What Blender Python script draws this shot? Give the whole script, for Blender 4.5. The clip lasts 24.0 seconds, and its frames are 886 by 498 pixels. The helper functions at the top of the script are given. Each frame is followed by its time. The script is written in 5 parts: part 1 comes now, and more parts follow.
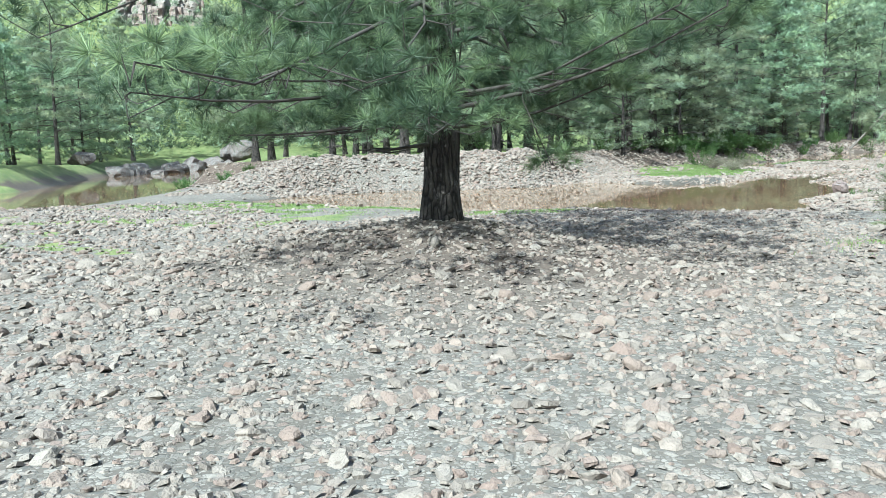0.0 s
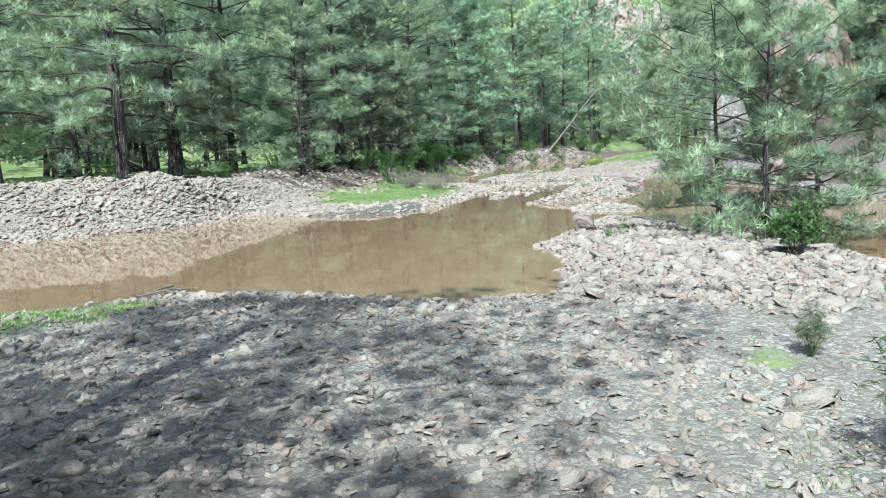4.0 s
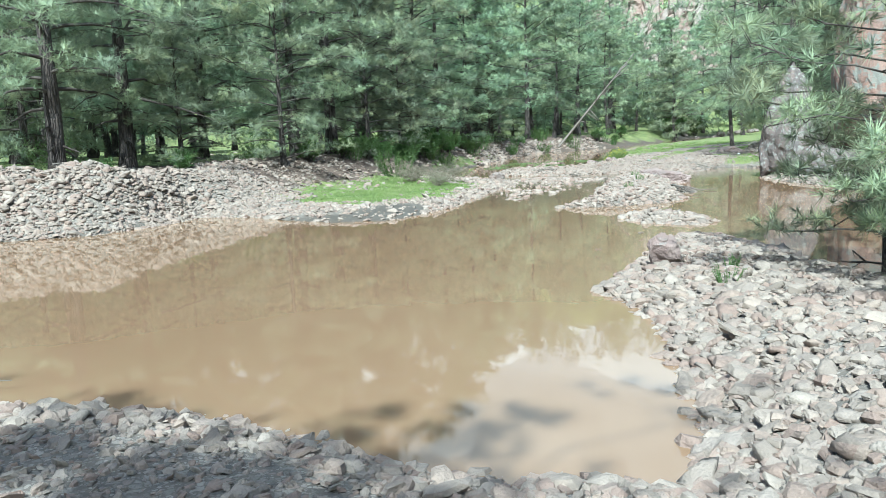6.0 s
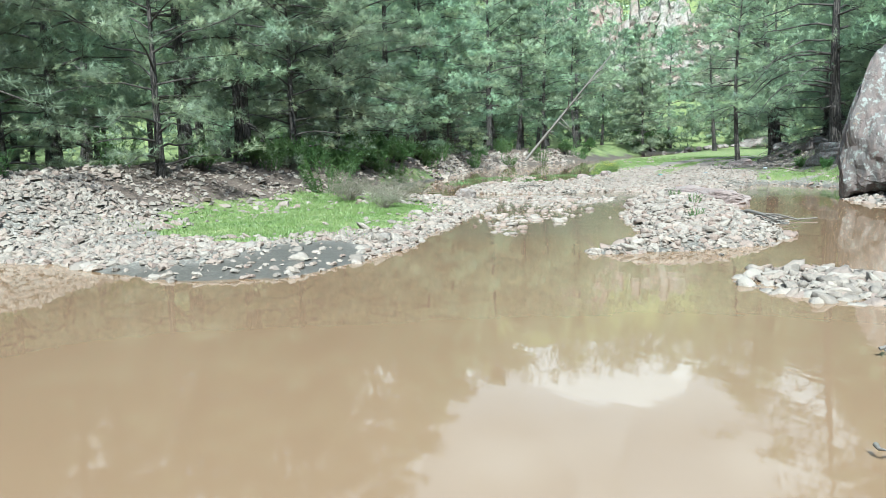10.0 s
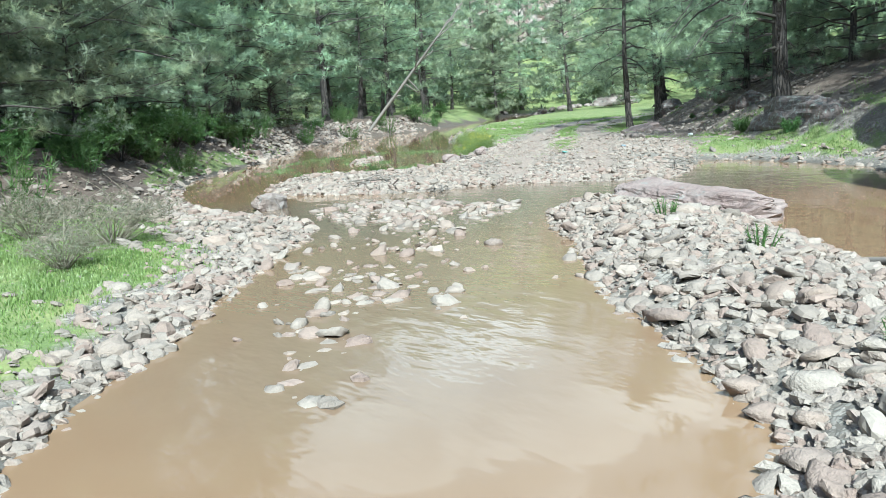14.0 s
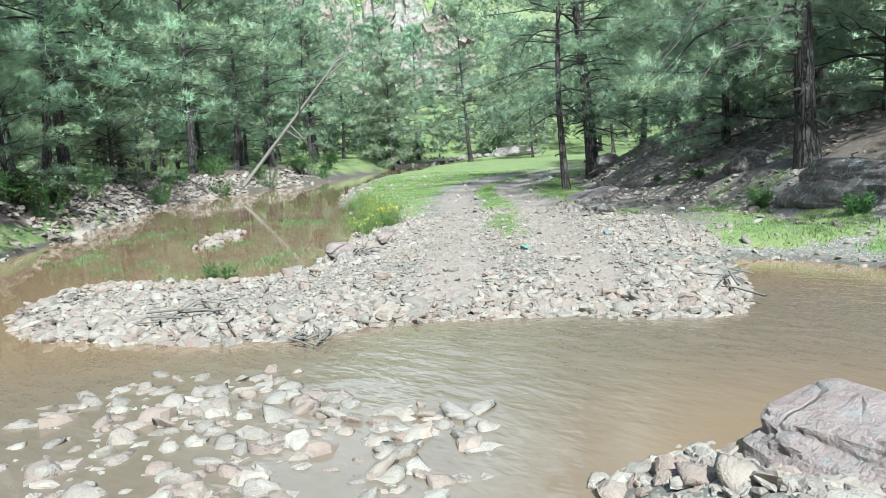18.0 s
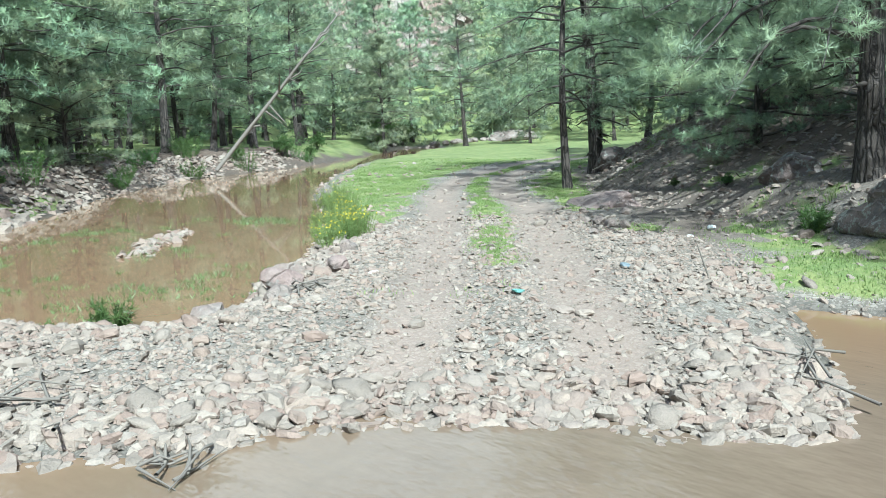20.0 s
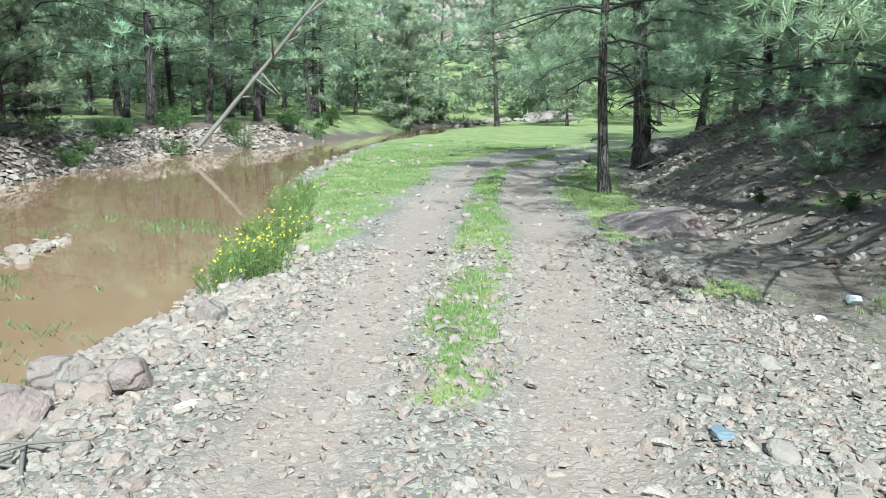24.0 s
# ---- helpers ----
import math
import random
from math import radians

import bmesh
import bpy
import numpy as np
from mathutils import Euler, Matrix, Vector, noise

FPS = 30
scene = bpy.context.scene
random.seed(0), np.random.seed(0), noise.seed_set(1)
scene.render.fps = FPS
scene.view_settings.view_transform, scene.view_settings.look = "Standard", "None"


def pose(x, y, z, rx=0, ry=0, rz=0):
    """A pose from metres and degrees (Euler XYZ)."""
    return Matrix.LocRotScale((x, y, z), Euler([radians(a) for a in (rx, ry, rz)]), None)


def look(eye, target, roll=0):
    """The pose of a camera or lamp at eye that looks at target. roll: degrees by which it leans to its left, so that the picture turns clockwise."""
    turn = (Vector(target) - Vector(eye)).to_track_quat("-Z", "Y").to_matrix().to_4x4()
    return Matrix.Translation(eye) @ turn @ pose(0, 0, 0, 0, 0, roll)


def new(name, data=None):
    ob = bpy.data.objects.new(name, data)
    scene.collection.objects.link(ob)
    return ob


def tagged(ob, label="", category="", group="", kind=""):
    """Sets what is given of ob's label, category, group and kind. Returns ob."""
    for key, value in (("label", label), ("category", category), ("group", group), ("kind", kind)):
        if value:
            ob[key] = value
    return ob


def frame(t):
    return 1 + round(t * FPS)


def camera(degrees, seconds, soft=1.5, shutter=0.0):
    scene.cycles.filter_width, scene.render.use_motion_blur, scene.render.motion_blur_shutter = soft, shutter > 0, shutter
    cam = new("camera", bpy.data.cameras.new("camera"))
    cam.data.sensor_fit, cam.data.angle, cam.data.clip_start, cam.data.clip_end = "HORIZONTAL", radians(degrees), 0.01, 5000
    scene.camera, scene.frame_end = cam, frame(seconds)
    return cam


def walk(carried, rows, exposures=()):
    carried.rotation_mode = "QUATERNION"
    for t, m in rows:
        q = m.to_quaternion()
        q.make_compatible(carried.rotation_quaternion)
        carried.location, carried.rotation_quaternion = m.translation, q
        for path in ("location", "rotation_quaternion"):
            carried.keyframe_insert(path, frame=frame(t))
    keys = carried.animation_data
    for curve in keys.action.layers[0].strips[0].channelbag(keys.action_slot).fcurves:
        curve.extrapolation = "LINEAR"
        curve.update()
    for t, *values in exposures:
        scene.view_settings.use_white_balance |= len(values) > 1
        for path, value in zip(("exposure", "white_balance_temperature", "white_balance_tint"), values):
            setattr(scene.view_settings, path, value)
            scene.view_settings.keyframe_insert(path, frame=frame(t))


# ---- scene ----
cam = camera(57.8, 24.0, soft=0.5)
METRES, EYE, TILT, LEAN, TURN = 40.541, 1.5, 0.0, 0.0, 0.0
PATH = [
    (0, (-0.01, -1.195, 1.564), (-0.026, 0.789, 1.312), -1.8),
    (0.5, (0.216, -0.27, 1.599), (0.456, 1.699, 1.339), -4.1),
    (1, (0.49, 0.629, 1.646), (0.875, 2.576, 1.402), -5.1),
    (1.5, (0.749, 1.561, 1.669), (1.22, 3.491, 1.439), -4.6),
    (2, (1.056, 2.456, 1.688), (1.586, 4.372, 1.469), -4.2),
    (2.5, (1.434, 3.478, 1.692), (2.014, 5.38, 1.475), -3.7),
    (3, (1.855, 4.519, 1.695), (2.475, 6.407, 1.471), -3.9),
    (3.5, (2.326, 5.588, 1.668), (2.985, 7.461, 1.427), -3.9),
    (5.5, (3.967, 9.992, 1.667), (4.651, 11.852, 1.395), -2.7),
    (6, (4.331, 11.046, 1.643), (4.994, 12.913, 1.363), -2.6),
    (6.5, (4.639, 12.043, 1.63), (5.281, 13.915, 1.343), -2.4),
    (7, (4.949, 12.995, 1.609), (5.576, 14.872, 1.322), -2.1),
    (7.5, (5.296, 14.017, 1.542), (5.912, 15.897, 1.252), -1.7),
    (8, (5.658, 15.003, 1.47), (6.27, 16.883, 1.166), -1.9),
    (8.5, (6.005, 15.9, 1.377), (6.638, 17.77, 1.06), -2.6),
    (9, (6.452, 16.796, 1.321), (7.124, 18.65, 0.99), -3.3),
    (9.5, (6.675, 17.407, 1.341), (7.405, 19.244, 1.037), -2.8),
    (10, (6.923, 18.089, 1.323), (7.701, 19.915, 1.075), -1.9),
    (10.5, (7.254, 18.969, 1.287), (8.082, 20.777, 1.074), -1.7),
    (12.5, (9.89, 22.806, 1.361), (10.879, 24.526, 1.105), -4.3),
    (13, (10.296, 23.684, 1.372), (11.315, 25.383, 1.093), -4.5),
    (13.5, (10.68, 24.52, 1.388), (11.727, 26.197, 1.084), -4.3),
    (14, (11.079, 25.316, 1.408), (12.168, 26.957, 1.061), -4.0),
    (14.5, (11.452, 26.027, 1.465), (12.601, 27.636, 1.161), -3.9),
    (15, (11.857, 26.731, 1.508), (13.038, 28.321, 1.234), -4.1),
    (15.5, (12.346, 27.532, 1.555), (13.555, 29.102, 1.282), -4.6),
    (16, (12.844, 28.303, 1.579), (14.079, 29.851, 1.3), -4.6),
    (16.5, (13.364, 29.028, 1.59), (14.622, 30.558, 1.309), -4.8),
    (17, (13.855, 29.603, 1.643), (15.136, 31.114, 1.367), -4.6),
    (17.5, (14.365, 30.158, 1.647), (15.665, 31.655, 1.383), -4.2),
    (18, (14.923, 30.7, 1.635), (16.236, 32.187, 1.384), -3.4),
    (18.5, (15.48, 31.197, 1.673), (16.803, 32.675, 1.421), -2.6),
    (20.5, (17.482, 32.994, 1.867), (18.796, 34.467, 1.548), -1.7),
    (21, (18.137, 33.553, 1.813), (19.435, 35.034, 1.464), -1.9),
    (21.5, (18.74, 34.006, 1.787), (20.015, 35.498, 1.4), -2.5),
    (22, (19.306, 34.443, 1.755), (20.557, 35.945, 1.334), -3.2),
    (22.5, (19.726, 34.784, 1.76), (20.931, 36.305, 1.276), -4.5),
    (23, (19.962, 35.036, 1.822), (21.136, 36.574, 1.317), -4.1),
    (23.5, (20.146, 35.176, 1.883), (21.387, 36.685, 1.454), -1.0),
    (24, (20.685, 35.552, 1.864), (21.931, 37.076, 1.512), -0.0),
]
walk(cam, [(t, look(eye, target, roll)) for t, eye, target, roll in PATH], exposures=[(0.0, 1.28, 5350, -6.0), (24.0, 1.28, 5350, -6.0)])

# ---- world and sun ----
SUN_TO = Vector((-0.36, -0.66, 0.80)).normalized()      # towards the sun
world = bpy.data.worlds.new("sky_world")
scene.world = world
world.use_nodes = True
wn = world.node_tree
sky = wn.nodes.new("ShaderNodeTexSky")
sky.sky_type = 'NISHITA'
sky.sun_disc = False
sky.sun_elevation = math.asin(SUN_TO.z)
sky.sun_rotation = math.atan2(SUN_TO.x, SUN_TO.y)
sky.air_density, sky.dust_density, sky.ozone_density = 1.0, 2.5, 1.0
wn.nodes["Background"].inputs["Strength"].default_value = 0.092
wn.links.new(sky.outputs[0], wn.nodes["Background"].inputs["Color"])
sun = new("sun", bpy.data.lights.new("sun", 'SUN'))
sun.data.energy, sun.data.angle, sun.data.color = 4.7, radians(0.6), (1.0, 0.965, 0.90)
sun.matrix_world = look(SUN_TO * 200, (0, 0, 0))


# ---- materials ----
def material(name):
    m = bpy.data.materials.new(name)
    m.use_nodes = True
    return m, m.node_tree.nodes, m.node_tree.links, m.node_tree.nodes["Principled BSDF"]


def node(nodes, kind, **values):
    n = nodes.new(kind)
    for key, value in values.items():
        n.inputs[key].default_value = value
    return n


def noise_tex(nodes, links, coord, scale, detail=4.0, rough=0.6):
    n = node(nodes, "ShaderNodeTexNoise", Scale=scale, Detail=detail, Roughness=rough)
    links.new(coord, n.inputs["Vector"])
    return n.outputs["Fac"]


def ramp(nodes, links, fac, stops):
    n = nodes.new("ShaderNodeValToRGB")
    while len(n.color_ramp.elements) < len(stops):
        n.color_ramp.elements.new(0.5)
    for e, (p, c) in zip(n.color_ramp.elements, stops):
        e.position, e.color = p, (*c, 1) if len(c) == 3 else c
    links.new(fac, n.inputs["Fac"])
    return n.outputs["Color"]


def grey(v):
    return (v, v, v)


def mix(nodes, links, fac, a, b, kind='MIX'):
    n = nodes.new("ShaderNodeMix")
    n.data_type, n.blend_type = 'RGBA', kind
    for socket, value in ((n.inputs[0], fac), (n.inputs[6], a), (n.inputs[7], b)):
        if isinstance(value, (int, float)):
            socket.default_value = value
        elif isinstance(value, tuple):
            socket.default_value = (*value, 1)
        else:
            links.new(value, socket)
    return n.outputs[2]


def maths(nodes, links, op, a, b=0.0, clamp=False):
    n = nodes.new("ShaderNodeMath")
    n.operation, n.use_clamp = op, clamp
    for socket, value in zip(n.inputs, (a, b)):
        if isinstance(value, (int, float)):
            socket.default_value = value
        else:
            links.new(value, socket)
    return n.outputs[0]


def bump(nodes, links, height, strength, distance, bsdf, after=None):
    n = node(nodes, "ShaderNodeBump", Strength=strength, Distance=distance)
    links.new(height, n.inputs["Height"])
    if after:
        links.new(after, n.inputs["Normal"])
    links.new(n.outputs[0], bsdf.inputs["Normal"])
    return n.outputs[0]


def ground_material():
    m, n, l, b = material("river_ground")
    at = n.new("ShaderNodeTexCoord").outputs["Object"]
    zone = n.new("ShaderNodeAttribute")
    zone.attribute_name = "zone"
    sep = n.new("ShaderNodeSeparateColor")
    l.new(zone.outputs["Color"], sep.inputs[0])
    grass, floor, damp = sep.outputs
    big = noise_tex(n, l, at, 0.35, 5)
    mid = noise_tex(n, l, at, 2.2, 5)
    fine = noise_tex(n, l, at, 30.0, 4)
    # pebbles: two sizes of cells, with dust in the gaps
    cells, gaps = [], []
    for size in (19.0, 44.0):
        v = node(n, "ShaderNodeTexVoronoi", Scale=size, Randomness=1.0)
        l.new(at, v.inputs["Vector"])
        cells.append(v)
        g = node(n, "ShaderNodeTexVoronoi", Scale=size, Randomness=1.0)
        g.feature = 'DISTANCE_TO_EDGE'
        l.new(at, g.inputs["Vector"])
        gaps.append(ramp(n, l, g.outputs["Distance"], [(0.03, grey(0)), (0.16, grey(1))]))
    tone = n.new("ShaderNodeSeparateColor")
    l.new(cells[0].outputs["Color"], tone.inputs[0])
    tone2 = n.new("ShaderNodeSeparateColor")
    l.new(cells[1].outputs["Color"], tone2.inputs[0])
    dust = mix(n, l, fine, (0.086, 0.073, 0.061), (0.162, 0.138, 0.116))
    stone_a = ramp(n, l, tone.outputs[0], [(0.0, (0.103, 0.095, 0.086)), (0.35, (0.186, 0.169, 0.148)), (0.75, (0.290, 0.259, 0.224)), (1.0, (0.221, 0.162, 0.135))])
    stone_b = ramp(n, l, tone2.outputs[1], [(0.0, (0.110, 0.100, 0.088)), (0.5, (0.210, 0.188, 0.163)), (1.0, (0.317, 0.286, 0.252))])
    large = maths(n, l, 'MULTIPLY', gaps[0], ramp(n, l, tone.outputs[1], [(0.45, grey(0)), (0.5, grey(1))]))
    small = maths(n, l, 'MULTIPLY', gaps[1], ramp(n, l, tone2.outputs[0], [(0.25, grey(0)), (0.3, grey(1))]))
    gravel = mix(n, l, large, mix(n, l, small, dust, stone_b), stone_a)
    gravel = mix(n, l, ramp(n, l, big, [(0.50, grey(0.0)), (0.72, grey(0.45))]), gravel, dust)
    gravel = mix(n, l, ramp(n, l, noise_tex(n, l, at, 1.1, 6, 0.7), [(0.50, grey(0)), (0.66, grey(0.5))]), gravel, (0.090, 0.076, 0.062))
    rut = n.new('ShaderNodeAttribute')
    rut.attribute_name = 'track'
    gravel = mix(n, l, maths(n, l, 'MULTIPLY', rut.outputs['Fac'], 0.65), gravel, mix(n, l, fine, (0.186, 0.135, 0.109), (0.290, 0.224, 0.188)))
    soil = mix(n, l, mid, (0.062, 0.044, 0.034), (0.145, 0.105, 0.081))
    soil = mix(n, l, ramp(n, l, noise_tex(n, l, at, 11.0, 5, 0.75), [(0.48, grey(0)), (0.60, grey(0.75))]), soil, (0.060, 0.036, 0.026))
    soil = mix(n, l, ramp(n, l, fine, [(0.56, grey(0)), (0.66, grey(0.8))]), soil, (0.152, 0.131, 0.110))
    turf = mix(n, l, fine, (0.050, 0.080, 0.022), (0.165, 0.215, 0.066))
    turf = mix(n, l, ramp(n, l, noise_tex(n, l, at, 1.3, 5, 0.7), [(0.42, grey(0)), (0.62, grey(0.8))]), turf, (0.215, 0.225, 0.085))
    turf = mix(n, l, ramp(n, l, noise_tex(n, l, at, 7.0, 4, 0.7), [(0.58, grey(0)), (0.68, grey(0.7))]), turf, (0.235, 0.205, 0.160))
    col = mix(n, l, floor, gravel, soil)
    wear = maths(n, l, 'ADD', maths(n, l, 'MULTIPLY', grass, 1.7), maths(n, l, 'SUBTRACT', mid, 0.85))
    gmask = ramp(n, l, wear, [(0.28, grey(0)), (0.55, grey(1))])
    col = mix(n, l, gmask, col, turf)
    mud = mix(n, l, fine, (0.040, 0.035, 0.030), (0.079, 0.070, 0.057))
    col = mix(n, l, maths(n, l, 'MULTIPLY', damp, 0.95), col, mud)
    l.new(col, b.inputs["Base Color"])
    l.new(ramp(n, l, damp, [(0.0, grey(0.93)), (1.0, grey(0.45))]), b.inputs["Roughness"])
    h = maths(n, l, 'ADD', maths(n, l, 'MULTIPLY', large, 0.9), maths(n, l, 'MULTIPLY', small, 0.45))
    h = maths(n, l, 'ADD', h, maths(n, l, 'MULTIPLY', fine, 0.4))
    bump(n, l, h, 0.5, 0.012, b)
    return m


def stone_material(name, tints, rough=0.85, grade=1.0, relief=0.03):
    m, n, l, b = material(name)
    at = n.new("ShaderNodeTexCoord").outputs["Object"]
    pick = n.new("ShaderNodeNewGeometry").outputs["Random Per Island"]
    info = n.new("ShaderNodeObjectInfo").outputs["Random"]
    r = maths(n, l, 'FRACT', maths(n, l, 'ADD', pick, info))
    col = ramp(n, l, r, [(i / (len(tints) - 1), t) for i, t in enumerate(tints)])
    spot = noise_tex(n, l, at, 14 * grade, 5)
    col = mix(n, l, ramp(n, l, spot, [(0.35, grey(0.0)), (0.75, grey(0.55))]), col, mix(n, l, 0.5, col, (0.083, 0.069, 0.059)))
    grain = noise_tex(n, l, at, 70 * grade, 3)
    col = mix(n, l, 0.35, col, ramp(n, l, grain, [(0.25, grey(0.55)), (0.75, grey(1.0))]), 'MULTIPLY')
    l.new(col, b.inputs["Base Color"])
    b.inputs["Roughness"].default_value = rough
    bump(n, l, maths(n, l, 'ADD', spot, maths(n, l, 'MULTIPLY', grain, 0.5)), 0.8, relief, b)
    return m


def rock_material(name, a, b_col, lichen, amount, scale=1.0, streaky=False):
    """Weathered rock: two body tones in streaks, crusts of lichen, dark cracks."""
    m, n, l, b = material(name)
    at = n.new("ShaderNodeTexCoord").outputs["Object"]
    mp = node(n, "ShaderNodeMapping", Scale=(1.6 * scale, 1.6 * scale, 0.5 * scale))
    l.new(at, mp.inputs["Vector"])
    streak = noise_tex(n, l, mp.outputs[0], 1.6, 6, 0.65)
    col = mix(n, l, ramp(n, l, streak, [(0.38, grey(0)), (0.62, grey(1))]), a, b_col)
    grain = noise_tex(n, l, at, 28 * scale, 5, 0.7)
    col = mix(n, l, 0.55, col, ramp(n, l, grain, [(0.25, grey(0.5)), (0.7, grey(1.1))]), 'MULTIPLY')
    crust = noise_tex(n, l, mp.outputs[0] if streaky else at, 1.1 if streaky else 4.5 * scale, 8, 0.72)
    edge = 0.62 - 0.25 * amount
    col = mix(n, l, ramp(n, l, crust, [(edge, grey(0)), (edge + 0.05, grey(1))]), col, mix(n, l, grain, tuple(c * 0.75 for c in lichen), lichen))
    ochre = noise_tex(n, l, at, 3.1 * scale, 7, 0.7)
    col = mix(n, l, ramp(n, l, ochre, [(0.66, grey(0)), (0.72, grey(0.7))]), col, (0.36, 0.22, 0.07))
    crack = node(n, "ShaderNodeTexVoronoi", Scale=0.8 * scale)
    crack.feature = 'DISTANCE_TO_EDGE'
    wob = mix(n, l, 0.45, at, noise_vec(n, l, at, 2.0 * scale))
    l.new(wob, crack.inputs["Vector"])
    line = ramp(n, l, crack.outputs["Distance"], [(0.0, grey(0.55)), (0.02, grey(1))])
    col = mix(n, l, line, mix(n, l, 0.6, col, (0.03, 0.025, 0.02)), col)
    l.new(col, b.inputs["Base Color"])
    b.inputs["Roughness"].default_value = 0.9
    h = maths(n, l, 'ADD', maths(n, l, 'ADD', streak, maths(n, l, 'MULTIPLY', grain, 0.35)), maths(n, l, 'MULTIPLY', line, 0.5))
    bump(n, l, h, 0.9, 0.09 / scale, b)
    return m


def noise_vec(nodes, links, coord, scale):
    n = node(nodes, "ShaderNodeTexNoise", Scale=scale, Detail=3.0)
    links.new(coord, n.inputs["Vector"])
    return n.outputs["Color"]


def needle_material(name, dark, light, tip):
    m, n, l, b = material(name)
    geo = n.new("ShaderNodeNewGeometry")
    info = n.new("ShaderNodeObjectInfo")
    at = n.new("ShaderNodeTexCoord").outputs["Object"]
    r = geo.outputs["Random Per Island"]
    clump = noise_tex(n, l, at, 0.9, 3)
    col = mix(n, l, r, dark, light)
    col = mix(n, l, ramp(n, l, clump, [(0.35, grey(0)), (0.7, grey(0.75))]), col, tip)
    hue = n.new("ShaderNodeHueSaturation")
    l.new(col, hue.inputs["Color"])
    l.new(maths(n, l, 'ADD', maths(n, l, 'MULTIPLY', info.outputs["Random"], 0.035), 0.483), hue.inputs["Hue"])
    l.new(maths(n, l, 'ADD', maths(n, l, 'MULTIPLY', info.outputs["Random"], 0.5), 0.75), hue.inputs["Value"])
    l.new(hue.outputs[0], b.inputs["Base Color"])
    b.inputs["Roughness"].default_value = 0.45
    tr = n.new("ShaderNodeBsdfTranslucent")
    l.new(hue.outputs[0], tr.inputs["Color"])
    mx = node(n, "ShaderNodeMixShader", Fac=0.42)
    l.new(b.outputs[0], mx.inputs[1])
    l.new(tr.outputs[0], mx.inputs[2])
    l.new(mx.outputs[0], n["Material Output"].inputs["Surface"])
    return m


def pine_material(name, dark, mid, light):
    """Needles that differ from clump to clump, and a little from needle to needle."""
    m, n, l, b = material(name)
    tone = n.new("ShaderNodeAttribute")
    tone.attribute_name = "tone"
    r = n.new("ShaderNodeNewGeometry").outputs["Random Per Island"]
    own = n.new("ShaderNodeObjectInfo").outputs["Random"]
    at = n.new("ShaderNodeTexCoord").outputs["Object"]
    f = maths(n, l, 'ADD', maths(n, l, 'MULTIPLY', tone.outputs["Fac"], 0.45), maths(n, l, 'MULTIPLY', r, 0.30))
    f = maths(n, l, 'ADD', f, maths(n, l, 'MULTIPLY', noise_tex(n, l, at, 0.5, 3), 0.30))
    col = ramp(n, l, f, [(0.12, dark), (0.52, mid), (0.95, light)])
    hue = n.new("ShaderNodeHueSaturation")
    l.new(col, hue.inputs["Color"])
    l.new(maths(n, l, 'ADD', maths(n, l, 'MULTIPLY', own, 0.07), 0.452), hue.inputs["Hue"])
    l.new(maths(n, l, 'ADD', maths(n, l, 'MULTIPLY', own, 0.40), 0.85), hue.inputs["Value"])
    l.new(hue.outputs[0], b.inputs["Base Color"])
    b.inputs["Roughness"].default_value = 0.5
    tr = n.new("ShaderNodeBsdfTranslucent")
    l.new(hue.outputs[0], tr.inputs["Color"])
    mx = node(n, "ShaderNodeMixShader", Fac=0.38)
    l.new(b.outputs[0], mx.inputs[1])
    l.new(tr.outputs[0], mx.inputs[2])
    l.new(mx.outputs[0], n["Material Output"].inputs["Surface"])
    return m


def bark_material(name, dark, light, scale=1.0):
    m, n, l, b = material(name)
    at = n.new("ShaderNodeTexCoord").outputs["Object"]
    mp = node(n, "ShaderNodeMapping", Scale=(10 * scale, 10 * scale, 1.2 * scale))
    l.new(at, mp.inputs["Vector"])
    plates = node(n, "ShaderNodeTexVoronoi", Scale=1.6)
    plates.feature = 'DISTANCE_TO_EDGE'
    l.new(mix(n, l, 0.5, mp.outputs[0], noise_vec(n, l, at, 9.0)), plates.inputs["Vector"])
    fur = noise_tex(n, l, mp.outputs[0], 3.0, 6, 0.7)
    h = maths(n, l, 'ADD', ramp(n, l, plates.outputs["Distance"], [(0.0, grey(0)), (0.22, grey(1))]), maths(n, l, 'MULTIPLY', fur, 0.6))
    col = ramp(n, l, h, [(0.15, tuple(c * 0.35 for c in dark)), (0.6, dark), (1.0, light)])
    l.new(col, b.inputs["Base Color"])
    b.inputs["Roughness"].default_value = 0.95
    bump(n, l, h, 1.0, 0.05, b)
    return m


def plain_material(name, a, b_col, scale=8.0, rough=0.8, relief=0.3):
    m, n, l, b = material(name)
    at = n.new("ShaderNodeTexCoord").outputs["Object"]
    r = n.new("ShaderNodeNewGeometry").outputs["Random Per Island"]
    f = noise_tex(n, l, at, scale, 5)
    col = mix(n, l, maths(n, l, 'MULTIPLY', maths(n, l, 'ADD', f, r), 0.5), a, b_col)
    l.new(col, b.inputs["Base Color"])
    b.inputs["Roughness"].default_value = rough
    bump(n, l, f, relief, 0.02, b)
    return m


